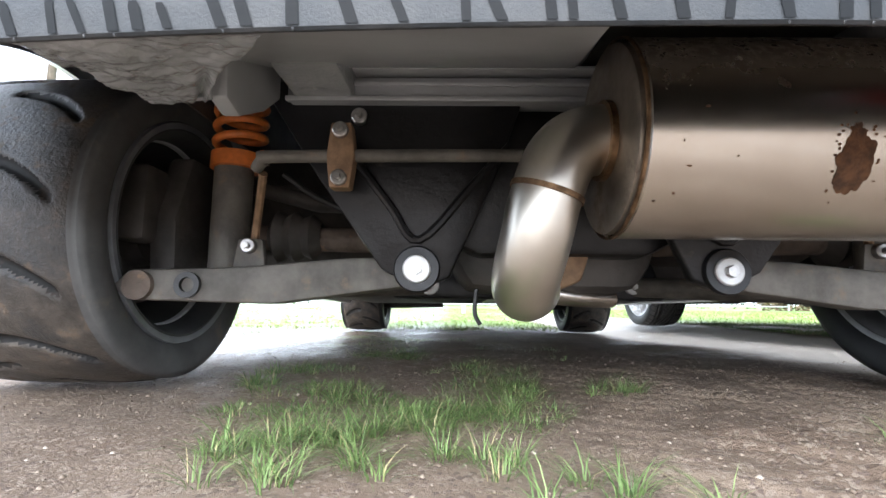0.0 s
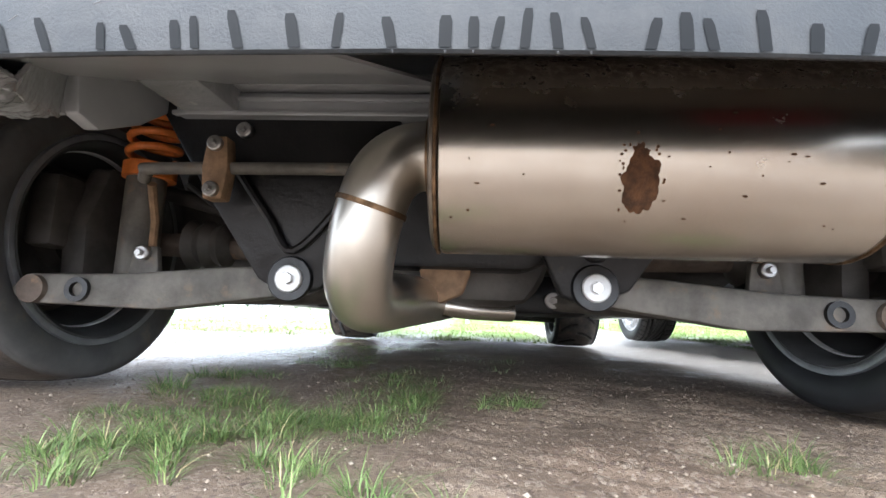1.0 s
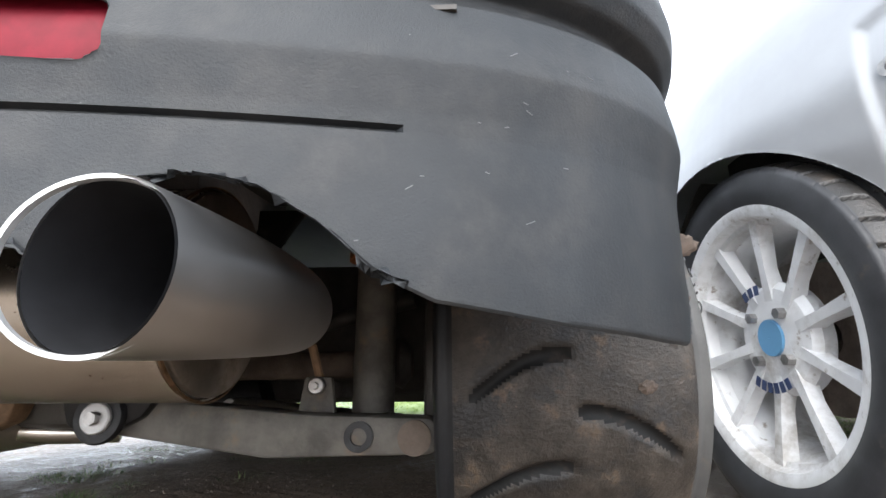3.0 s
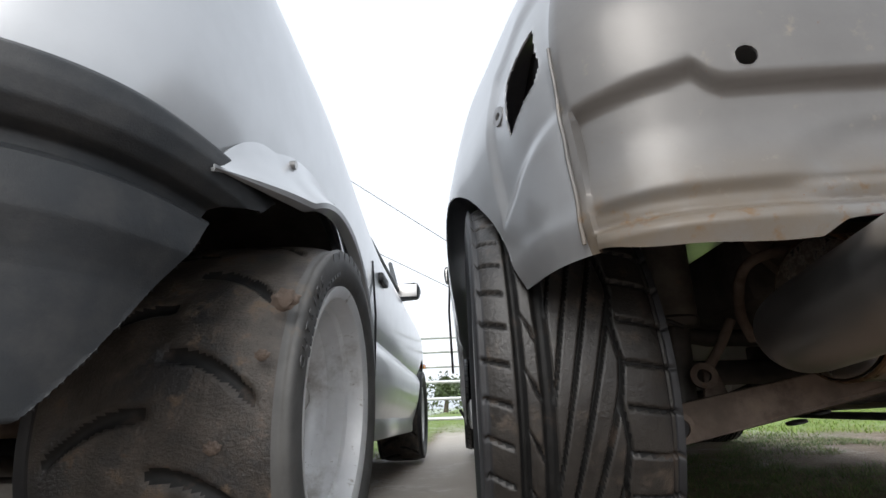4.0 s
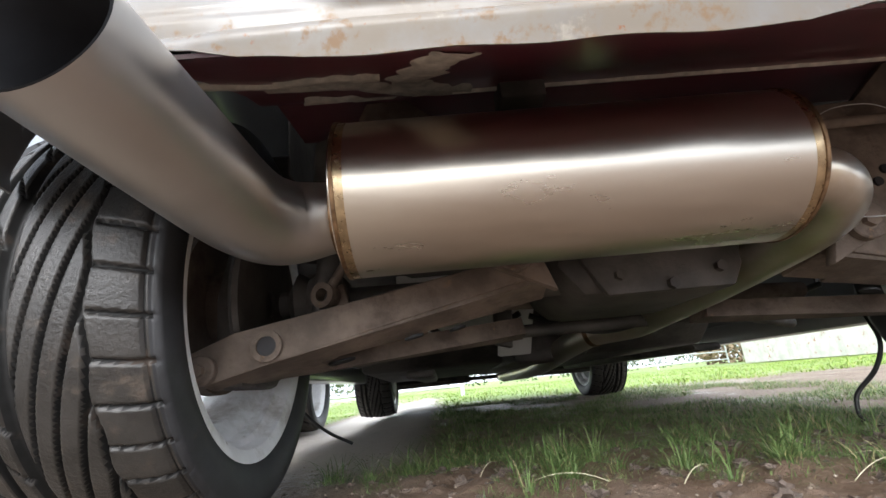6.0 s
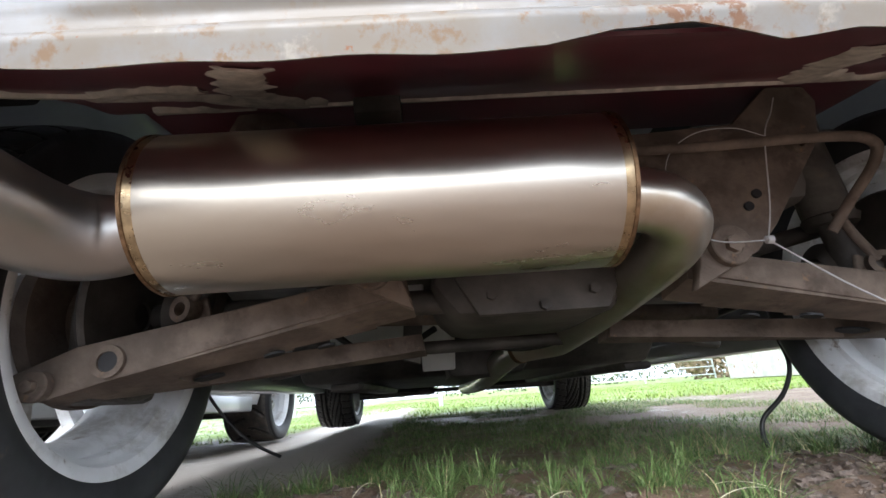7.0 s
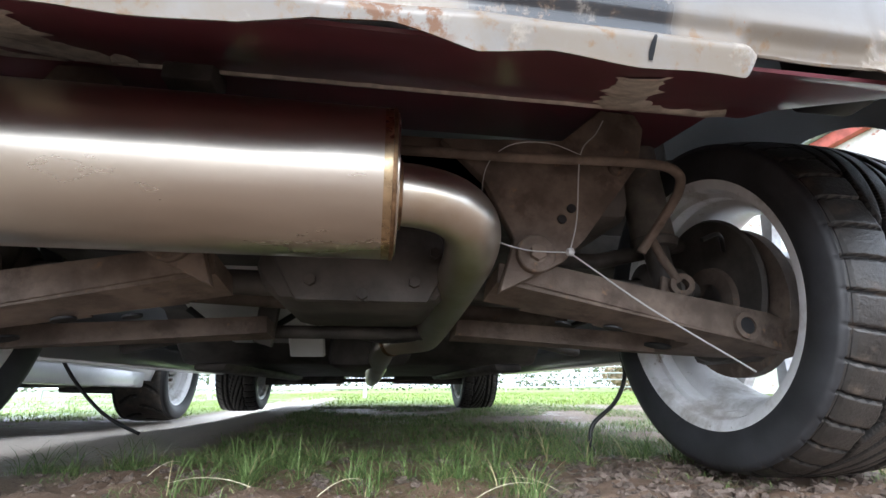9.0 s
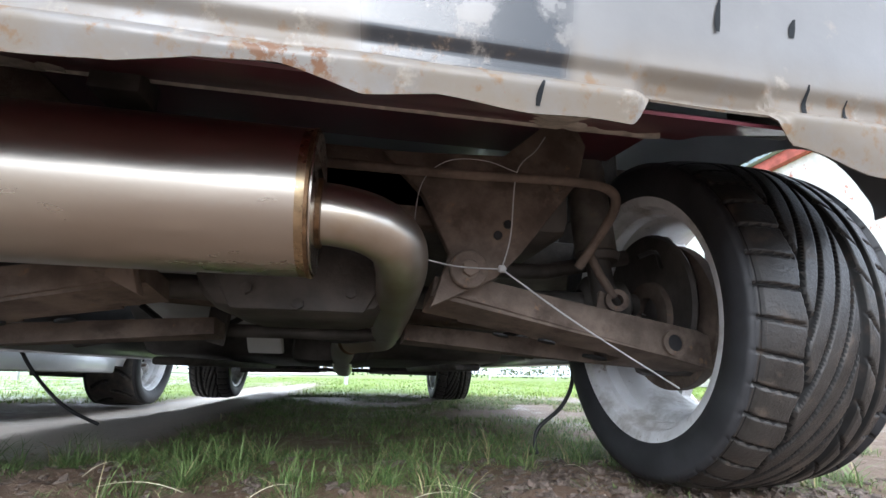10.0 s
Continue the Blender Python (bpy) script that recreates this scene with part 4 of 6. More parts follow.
bolt(car_a, (-0.03, 0.93, 0.168), 0.020, 0.011, "arm_bolt")
part("subframe_beam", prism([(CA - 0.34, 0.46), (CA + 0.34, 0.46), (CA + 0.30, 0.29), (CA + 0.12, 0.20), (CA - 0.12, 0.20), (CA - 0.30, 0.29)], "y", 0.65, 0.71, 0.01), "sub", car_a, "black painted rear subframe")
part("differential", prism([(CA - 0.13, 0.15), (CA + 0.13, 0.15), (CA + 0.17, 0.22), (CA + 0.12, 0.33), (CA - 0.12, 0.33), (CA - 0.17, 0.22)], "y", 0.70, 0.98, 0.03), "grime", car_a)
part("front_crossmember", prism([(CA - 0.28, 0.14), (CA + 0.28, 0.14), (CA + 0.25, 0.22), (CA - 0.25, 0.22)], "y", 0.93, 1.0, 0.012), "sub", car_a)
bar = [(CA - 0.42, 0.60, 0.31), (CA - 0.405, 0.585, 0.316), (CA - 0.38, 0.58, 0.319), (CA - 0.1, 0.58, 0.322), (CA + 0.1, 0.58, 0.322), (CA + 0.38, 0.58, 0.319), (CA + 0.405, 0.585, 0.316), (CA + 0.42, 0.60, 0.31)]
part("anti_roll_bar", tube(smooth_path(bar, 5), 0.0085, 14), "arm", car_a)
for s in (-1, 1):
    cl = part("bar_clamp", prism([(-0.013, -0.043), (0.013, -0.043), (0.016, -0.02), (0.018, 0.0), (0.016, 0.02), (0.013, 0.043), (-0.013, 0.043), (-0.016, 0.02), (-0.018, 0), (-0.016, -0.02)], "y", -0.012, 0.012, 0.003), "clamp", car_a, "rusty tan bush clamp", loc=(CA + s * 0.30, 0.578, 0.318))
    for dz in (-0.031, 0.031):
        bolt(car_a, (CA + s * 0.30, 0.563, 0.318 + dz), 0.010, 0.006, "clamp_bolt", "bolt", cl)
# exhaust
PA = smooth_path([(0.20, 0.465, 0.300), (0.15, 0.462, 0.298), (0.122, 0.456, 0.278), (0.106, 0.456, 0.240), (0.096, 0.465, 0.195), (0.091, 0.49, 0.162), (0.096, 0.53, 0.148), (0.12, 0.62, 0.152), (0.16, 0.9, 0.160), (0.18, 1.5, 0.165), (0.18, 2.3, 0.17)], 8)
muf_a = part("muffler", lathe([(0, 0.060), (0, 0.090), (0.003, 0.096), (0.006, 0.0965), (0.391, 0.0965), (0.394, 0.096), (0.397, 0.090), (0.397, 0.060)], 96), "steel_dirty", car_a, "dirty stainless steel muffler can with a rust spot", at=pose(0.177, 0.471, 0.301) @ Matrix.Diagonal((1, 1, 1.05, 1)))
for dx, sg in ((0.0, -1), (0.397, 1)):
    part("end_cap", lathe([(0, 0.001), (0, 0.0925), (sg * 0.006, 0.092), (sg * 0.008, 0.086), (sg * 0.008, 0.001)], 64), "cap_steel", muf_a, at=pose(0.177 + dx, 0.471, 0.301) @ Matrix.Diagonal((1, 1, 1.05, 1)))
    part("end_seam", lathe([(-0.002, 0.0955), (-0.0012, 0.0975), (0.0012, 0.0975), (0.002, 0.0955)], 96), "weld", muf_a, at=pose(0.177 + dx + sg * 0.001, 0.471, 0.301) @ Matrix.Diagonal((1, 1, 1.05, 1)))
inlet = part("exhaust_pipe", tube(PA, 0.036, 36), "pipe", car_a, "bent stainless exhaust pipe with heat tint")
part("weld_bead", tube([PA[23], PA[24]], 0.0378, 36), "weld", inlet)
part("weld_bead", lathe([(-0.004, 0.034), (-0.003, 0.041), (0.003, 0.041), (0.004, 0.034)], 36), "weld", inlet, at=pose(0.166, 0.463, 0.299))
TA = smooth_path([(0.56, 0.458, 0.284), (0.60, 0.456, 0.281), (0.640, 0.447, 0.278), (0.667, 0.418, 0.274), (0.678, 0.37, 0.271), (0.676, 0.29, 0.268), (0.664, 0.214, 0.266)], 8)
link_a = part("link_pipe", tube(TA[:27], 0.0300, 36), "pipe", car_a, "heat-tinted stainless link pipe")
tip_a = part("exhaust_tip", tube(TA[23:], [0.0325 + 0.0055 * sstep(0, 24, k) for k in range(len(TA) - 23)], 44, False), "tip", car_a, "open stainless exhaust tail pipe")
part("tip_collar", tube(TA[22:25], [0.0300, 0.032, 0.0332], 40), "pipe", tip_a)
part("tip_inside", blind_tube(TA[26:], [0.0310 + 0.0055 * sstep(-3, 21, k) for k in range(len(TA) - 26)]), "soot_shade", tip_a)
part("tip_rim", lathe([(-0.0016, 0.0362), (-0.0016, 0.0382), (0.0016, 0.0382), (0.0016, 0.0362)], 56), "zinc", tip_a, at=pose(*TA[-1]) @ pose(0, 0, 0, 0, 0, 90 + 9))
part("weld_bead", lathe([(-0.004, 0.027), (-0.003, 0.0322), (0.003, 0.0322), (0.004, 0.027)], 36), "weld", tip_a, at=pose(0.579, 0.457, 0.283))
# underbody
part("underbody", prism([(0.95, 0.24), (1.1, 0.19), (1.4, 0.165), (2.6, 0.165), (2.75, 0.20), (3.5, 0.22), (3.5, 0.45), (0.95, 0.45)], "x", CA - 0.60, CA + 0.60, 0.02), "grime", car_a, "dark grimy floor pan", at=NOSE_A)
part("fuel_tank", box((CA, 1.16, 0.27), (0.8, 0.3, 0.2), bev=0.03), "grime", car_a)
for s in (-1, 1):
    part("sill", prism([(1.2, 0.165), (2.65, 0.165), (2.65, 0.24), (1.2, 0.24)], "x", CA + s * 0.72, CA + s * 0.80, 0.01), "silver", car_a, at=NOSE_A)
    part("front_arm", tube([(CA + s * 0.2, FRONT, 0.17), (CA + s * 0.6, FRONT, 0.16)], 0.022, 10), "grime", car_a, at=NOSE_A)

# ---- car with the bumper taken off ----
car_b = thing("bumperless_roadster_car", (CB, AXLE, 0), "silver two-seat car with its rear bumper removed and rusty tail panel", "car")
YB = 0.815
wheel(car_b, CB - 0.690, YB, 0.283, 0.096, 0.206, -1, "road", "ten", "white alloy wheel with ten spokes")
wheel(car_b, CB + 0.640, YB - 0.025, 0.263, 0.100, 0.193, 1, "road_wide", "ten", "white wide alloy wheel")
for s in (-1, 1):
    wheel(car_b, CB - 0.035 + s * 0.68, FRONT, 0.272, 0.095, 0.20, s, "front", "ten", "white front alloy wheel")
OUT_B = rounded([(0, 0.345), (0.35, 0.348), (0.54, 0.3515), (0.62, 0.358), (0.665, 0.3715), (0.700, 0.396), (0.727, 0.430), (0.744, 0.470), (0.758, 0.53), (0.785, 0.63), (0.82, 0.78), (0.83, 1.0), (0.835, 1.6), (0.835, 2.4), (0.83, 3.0), (0.79, 3.4), (0.66, 3.68), (0.4, 3.8), (0, 3.84)])


def tail_low(x, y):
    """Lower edge of the tail panel and quarter panels of the bumperless car."""
    if y > 0.6:
        return 0.365 if y < 1.2 else 0.2
    edge = lerp_table([(-0.66, 0.346), (-0.55, 0.345), (-0.53, 0.356), (-0.50, 0.360), (-0.47, 0.358), (-0.44, 0.349), (-0.40, 0.344), (-0.10, 0.340), (-0.075, 0.341), (-0.03, 0.353), (0.022, 0.354), (0.056, 0.346), (0.078, 0.340), (0.13, 0.345), (0.197, 0.341), (0.28, 0.341)], x) + 0.0012 * math.sin(x * 57)
    if x > 0.27:
        edge += 0.030 * float(sstep(0.279, 0.304, x) * sstep(0.424, 0.408, x))
        edge -= 0.02 * float(sstep(0.42, 0.5, x))
    if y > 0.355 and abs(x) > 0.60:
        side = 0.358 + 0.03 * max(0.0, (y - 0.53) / 0.057) ** 2 if y < 0.58 else 0.388
        edge += (side - edge) * float(sstep(0.355, 0.40, y))
    return edge


def tail_press(x, y, z):
    """Pressed shapes of the tail: a step below the bumper line and a bulge over the tail pipe."""
    if y > 0.40:
        if y > 0.62:
            return 0.0
        # pressed frame round the lamp opening
        c, r = (y - 0.475) / 0.062, (z - 0.568 + 0.35 * (y - 0.475)) / 0.088
        return 0.007 * float(sstep(1.25, 0.95, max(abs(c), abs(r))))
    edge = lerp_table([(-0.70, 0.486), (-0.63, 0.494), (-0.612, 0.499), (-0.600, 0.486), (-0.588, 0.480), (-0.43, 0.475), (-0.414, 0.480), (-0.404, 0.494), (-0.385, 0.53), (0.7, 0.53)], x)
    i = 0.010 * float(sstep(edge + 0.005, edge - 0.010, z) * sstep(0.385, 0.455, z) * sstep(-0.30, -0.40, x))
    i += (-0.012 * float(sstep(0.378, 0.368, z)) + 0.006 * float(sstep(0.40, 0.385, z) * sstep(0.36, 0.372, z))) * float(sstep(-0.725, -0.69, x) * sstep(0.725, 0.69, x))
    i += 0.0045 * float(sstep(1.25, 0.75, math.hypot((x + 0.468) / 0.080, (z - 0.392) / 0.046)) * sstep(0.386, 0.396, z))
    return i


END_B = OUT_B[-1][0]
LAMP_B = [(0.432, 0.545), (0.494, 0.520), (0.502, 0.600), (0.440, 0.622), (0.424, 0.560)]
HOLES_B = [round_hole("x", (YB, 0.285), 0.290), round_hole("x", (FRONT, 0.285), 0.32), round_hole("y", (1.495, 0.498), 0.009, -1, 0.5), round_hole("y", (1.622, 0.507), 0.010, -1, 0.5),
           poly_hole("x", LAMP_B, 1.2, 1.42), poly_hole("x", LAMP_B, 2.72, 2.95)]
PROF_B = prof_smooth([(0.34, 0.024), (0.37, 0.015), (0.40, 0.014), (0.46, 0.008), (0.52, 0.0), (0.58, 0.0), (0.66, 0.02), (0.72, 0.06), (0.76, 0.15), (0.775, 0.26)])
SEAM = 0.728
tail_b = part("tail_panel", shell(CB, OUT_B, 0, SEAM, PROF_B, 220, 130, 0.002, tail_low, soft=tail_press, holes=HOLES_B), "silver_dirt_reflect", car_b, "dirty silver tail panel with rust along its lower edge")
RISE_B = lambda y: 0.12 * float(sstep(0.36, 0.55, y))
body_b = part("body", shell(CB, OUT_B, 1.45, END_B, PROF_B, 200, 60, 0.002, tail_low, soft=tail_press, holes=HOLES_B, rise=RISE_B), "silver_b", car_b, "silver painted body")
for s in (-1, 1):
    part("rear_quarter", shell(CB, OUT_B, SEAM, 1.45, PROF_B, 240, 130, 0.002, tail_low, soft=tail_press, holes=HOLES_B, rise=RISE_B, sides=(s,)), "silver_b", car_b, "silver painted rear quarter with an empty lamp opening")


def tail_point(dist, z, side, proud=0.0):
    """A point on the tail skin of the bumperless car at a distance along its plan outline."""
    x, y = rear_outline(OUT_B, dist)
    x2, y2 = rear_outline(OUT_B, dist + 0.01)
    x1, y1 = rear_outline(OUT_B, dist - 0.01)
    nx, ny = y2 - y1, -(x2 - x1)
    ln = math.hypot(nx, ny) or 1.0
    i = float(np.interp(z, [q[0] for q in PROF_B], [q[1] for q in PROF_B])) + tail_press(side * x, y, z) - proud
    return (CB + side * (x - nx / ln * i), y - ny / ln * i, z)


for s in (-1, 1):
    part("seam_bead", tube(smooth_path([tail_point(SEAM + 0.0007 * math.sin(k * 2.1), 0.366 + 0.02 * k, s, 0.0008) for k in range(11)], 4), 0.0021, 8), "silver_dirt_reflect", car_b)
# dark wet drips on the tail
for k, (x, z0, z1, w) in enumerate(((2.432, 0.438, 0.470, 0.0026), (2.506, 0.444, 0.462, 0.0034), (2.515, 0.362, 0.402, 0.0026), (2.556, 0.346, 0.394, 0.0022), (2.269, 0.345, 0.364, 0.0022))):
    bm, rows = bmesh.new(), []
    for j in range(9):
        t = j / 8
        half = w * (0.35 + 0.65 * math.sin(math.pi * min(1, 0.2 + 0.8 * t)) + 0.2 * noise.noise(Vector((k, t * 5, 0))))
        rows.append([bm.verts.new(tail_point(x - CB + e * half + 0.004 * t * t, z0 + (z1 - z0) * t, 1, 0.0007)) for e in (-1, 0, 1)])
    for r0, r1 in zip(rows, rows[1:]):
        for j in range(2):
            bm.faces.new((r0[j], r0[j + 1], r1[j + 1], r1[j]))
    part("drip_streak", bm, "wet", tail_b, "dark wet drip")
for s in (-1, 1):
    part("wheel_tub", sheet(lambda u, v, s=s: (CB + s * (0.55 + 0.21 * v), YB - 0.335 * math.cos(radians(110 + 70 * u)), 0.285 + 0.335 * math.sin(radians(110 + 70 * u))), 30, 4, 0.003), "grime", car_b)
    part("tub_wall", sheet(lambda u, v, s=s: (CB + s * 0.55, YB + 0.35 * u, 0.50 + 0.25 * v), 4, 4, 0.003), "grime", car_b)
    part("lamp_nut", lathe([(-0.004, 0.005), (-0.004, 0.012), (0.004, 0.012), (0.004, 0.005)], 20), "bolt", car_b, at=pose(CB + s * 0.749, 0.520, 0.568, 0, 0, 0 if s > 0 else 0) @ pose(0, 0, 0, 0, 0, -s * 24))
    # black block added behind the lamp opening as its painted-in shade
    part("pocket_shade_block", box((CB + s * 0.66, 0.54, 0.572), (0.10, 0.15, 0.13), bev=0.01), "soot_shade", car_b)
part("deck", sheet(lambda u, v: (CB - 0.60 + 1.2 * u, 0.58 + 2.9 * v, 0.875), 4, 4, 0.003), "silver", car_b)
FLOOR_B = [(0.375, 0.366), (0.40, 0.385), (0.45, 0.412), (0.56, 0.472), (0.607, 0.490), (0.66, 0.530), (0.80, 0.55)]


def floor_b(x, y, drop=0.0):
    return (x, y, lerp_table(FLOOR_B, y) - drop)


part("boot_floor", sheet(lambda u, v: floor_b(CB - 0.52 + 1.04 * u, 0.375 + 0.425 * v), 30, 34, 0.003), "red", car_b, "dark red painted boot floor underside")


def smear(name, pts, width, seed, mat="sealer", drop=0.004):
    """A brushed ragged strip on the boot floor along points (x, y)."""
    p = smooth_path([(x, y, 0) for x, y in pts], 10)
    bm, rows = bmesh.new(), []
    for i, q in enumerate(p):
        d = (p[min(i + 1, len(p) - 1)] - p[max(i - 1, 0)]).normalized()
        n = Vector((-d.y, d.x, 0))
        a = width * (0.55 + 0.9 * abs(noise.noise(Vector((q.x * 40, q.y * 40, seed)))))
        c = width * (0.55 + 0.9 * abs(noise.noise(Vector((q.x * 40, q.y * 40, seed + 7.0)))))
        rows.append([bm.verts.new(floor_b((q + n * o).x, (q + n * o).y, drop + e)) for o, e in ((a, -0.003), (a * 0.5, 0.001), (-c * 0.5, 0.0015), (-c, -0.003))])
    for r0, r1 in zip(rows, rows[1:]):
        for k in range(3):
            bm.faces.new((r0[k], r0[k + 1], r1[k + 1], r1[k]))
    part(name, thicken(bm, 0.002), mat, car_b, "brushed beige seam sealer")


smear("seam_sealer", [(1.78, 0.607), (1.95, 0.607), (2.15, 0.608), (2.40, 0.61)], 0.010, 1.0)
smear("seam_sealer", [(1.58, 0.53), (1.66, 0.545), (1.72, 0.585), (1.80, 0.607)], 0.027, 2.0)
smear("seam_sealer", [(1.77, 0.43), (1.745, 0.49), (1.73, 0.54), (1.745, 0.60)], 0.031, 3.0)
smear("seam_sealer", [(1.60, 0.60), (1.66, 0.62), (1.70, 0.64)], 0.029, 4.0)
smear("seam_sealer", [(1.50, 0.47), (1.56, 0.505), (1.62, 0.53), (1.66, 0.55)], 0.015, 9.0)
smear("seam_sealer", [(1.60, 0.512), (1.64, 0.505), (1.70, 0.51)], 0.020, 10.0)
part("floor_bracket", box((1.862, 0.608, 0.474), (0.055, 0.05, 0.035), bev=0.004), "grime", car_b)
smear("seam_sealer", [(2.33, 0.45), (2.365, 0.52), (2.385, 0.58), (2.39, 0.63)], 0.035, 5.0)
smear("seam_sealer", [(2.38, 0.57), (2.43, 0.60), (2.50, 0.61), (2.54, 0.585)], 0.025, 6.0)
smear("seam_sealer", [(2.38, 0.63), (2.44, 0.65), (2.50, 0.65)], 0.024, 8.0)
part("underbody", prism([(1.0, 0.37), (1.55, 0.34), (1.75, 0.20), (2.6, 0.18), (2.75, 0.21), (3.5, 0.23), (3.5, 0.45), (1.0, 0.45)], "x", CB - 0.60, CB + 0.60, 0.02), "grime", car_b, "dark grimy floor pan")
part("fuel_tank", box((CB, 0.95, 0.42), (0.8, 0.5, 0.12), bev=0.03), "grime", car_b)


def suspension_b(s):
    X = lambda o: CB + s * o
    part("driveshaft", tube([(X(0.56), 0.815, 0.28), (X(0.12), 0.815, 0.275)], 0.019, 18), "grime", car_b)
    part("hub_carrier", prism([(0.73, 0.16), (0.87, 0.16), (0.89, 0.28), (0.84, 0.40), (0.77, 0.40), (0.72, 0.28)], "x", X(0.58), X(0.62), 0.012), "grime", car_b)


for s in (-1, 1):
    suspension_b(s)
part("subframe_beam", prism([(CB - 0.32, 0.48), (CB + 0.32, 0.48), (CB + 0.28, 0.36), (CB - 0.28, 0.36)], "y", 0.70, 0.78, 0.01), "rusty", car_b)
part("differential", prism([(CB - 0.12, 0.235), (CB + 0.11, 0.235), (CB + 0.15, 0.29), (CB + 0.12, 0.38), (CB - 0.12, 0.38), (CB - 0.16, 0.29)], "y", 0.75, 1.02, 0.03), "grime", car_b)
diff_b = [o for o in car_b.children if o.name.startswith("differential")][0]
for k in range(8):
    a = 2 * math.pi * k / 8
    part("cover_bolt", cylinder((CB + 0.10 * math.cos(a), 0.735, 0.308 + 0.062 * math.sin(a)), 0.008, 0.014, "y", 6), "grime", diff_b, smooth=False)
part("cover_flange", prism([(CB - 0.125, 0.30), (CB - 0.09, 0.237), (CB + 0.09, 0.237), (CB + 0.125, 0.30), (CB + 0.09, 0.375), (CB - 0.09, 0.375)], "y", 0.738, 0.752, 0.004), "grime", diff_b)
for k, (x0, x1, z) in enumerate(((1.70, 1.92, 0.232), (1.95, 2.34, 0.226), (2.28, 2.60, 0.236))):
    part("cable_run", tube(smooth_path([(x0, 1.12 + 0.05 * k, z + 0.05), ((x0 * 2 + x1) / 3, 1.14, z), ((x0 + 2 * x1) / 3, 1.16, z + 0.012), (x1, 1.12, z + 0.045)], 6), 0.007, 8), "cable", car_b)
part("brace_bar", tube([(CB - 0.52, 1.22, 0.21), (CB - 0.30, 1.10, 0.235), (CB + 0.30, 1.10, 0.235), (CB + 0.52, 1.22, 0.21)], 0.014, 10), "grime", car_b)
muf_b = part("muffler", lathe([(0, 0.055), (0, 0.074), (0.003, 0.0785), (0.006, 0.079), (0.435, 0.079), (0.438, 0.0785), (0.441, 0.074), (0.441, 0.055)], 96), "steel", car_b, "bright brushed stainless muffler can", at=pose(1.655, 0.560, 0.330))
for dx, sg in ((0.0, -1), (0.441, 1)):
    part("end_cap", lathe([(0, 0.001), (0, 0.076), (sg * 0.004, 0.0755), (sg * 0.005, 0.070), (sg * 0.005, 0.001)], 64), "steel_dirty", muf_b, at=pose(1.655 + dx, 0.560, 0.330))
    part("heat_band", lathe([(-sg * 0.002, 0.0788), (-sg * 0.002, 0.0792), (-sg * 0.010, 0.0792), (-sg * 0.010, 0.0788)], 96), "straw", muf_b, "straw-brown heat tint", at=pose(1.655 + dx, 0.560, 0.330))
    part("end_seam", lathe([(-0.0025, 0.078), (-0.0017, 0.0803), (0.0017, 0.0803), (0.0025, 0.078)], 96), "weld", muf_b, at=pose(1.655 + dx, 0.560, 0.330))
TB = smooth_path([(1.665, 0.548, 0.313), (1.635, 0.545, 0.308), (1.600, 0.527, 0.301), (1.580, 0.485, 0.301), (1.568, 0.40, 0.310), (1.557, 0.298, 0.321)], 8)
tip_b = part("exhaust_tip", tube(TB, [0.0350 + 0.0058 * float(sstep(4, 18, k)) for k in range(len(TB))], 44, False), "tip", car_b, "open stainless exhaust tail pipe")
part("tip_inside", blind_tube(TB[23:], [0.0389] * (len(TB) - 23)), "soot_shade", tip_b)
PB = smooth_path([(2.086, 0.558, 0.320), (2.125, 0.558, 0.318), (2.160, 0.566, 0.312), (2.186, 0.590, 0.301), (2.197, 0.635, 0.289), (2.202, 0.72, 0.279), (2.205, 0.90, 0.262), (2.207, 1.16, 0.243), (2.198, 1.215, 0.239), (2.165, 1.250, 0.237), (2.128, 1.285, 0.234), (2.112, 1.34, 0.226), (2.104, 1.45, 0.215), (2.09, 1.9, 0.176), (2.08, 2.7, 0.165)], 8)
inlet_b = part("exhaust_pipe", tube(PB, 0.0335, 36), "pipe", car_b, "bent stainless exhaust pipe")

# ---- yard ----
def gate(x0, x1, y, h, label):
    g = thing("metal_field_gate", ((x0 + x1) / 2, y, 0), label, "gate")
    for k in range(6):
        z = 0.12 + (h - 0.15) * (k / 5) ** 0.9
        part("rail", tube([(x0, y, z), (x1, y, z)], 0.02, 8), "galv", g)
    for x in (x0, x0 + (x1 - x0) / 2, x1):
        part("upright", tube([(x, y, 0), (x, y, h)], 0.026, 8), "galv", g)
    part("brace", tube([(x0, y, h), (x0 + (x1 - x0) / 2, y, 0.1)], 0.018, 8), "galv", g)
    return g


gate(-1.6, 2.0, 6.1, 1.15, "galvanised tubular field gate standing in grass")
gate(6.2, 10.6, 14.5, 1.15, "galvanised tubular field gate beside a hedge")

TUFTS = [(0.129, 0.37), (-0.073, 0.42), (-0.131, 0.415), (0.03, 0.45), (-0.19, 0.485), (-0.164, 0.51), (-0.108, 0.50), (-0.073, 0.54), (-0.031, 0.565), (0.015, 0.60), (0.10, 0.66), (0.272, 0.76), (-0.291, 0.95), (-0.317, 0.81), (-0.154, 0.72), (0.515, 0.51)]
rt = np.random.default_rng(77)
SUBS = [(x + float(rt.normal(0, 0.026)), y + float(rt.normal(0, 0.022))) for x, y in TUFTS for _ in range(5)]
MOSS = [(float(rt.uniform(-0.30, 0.16)), float(rt.uniform(0.56, 1.25))) for _ in range(150)]
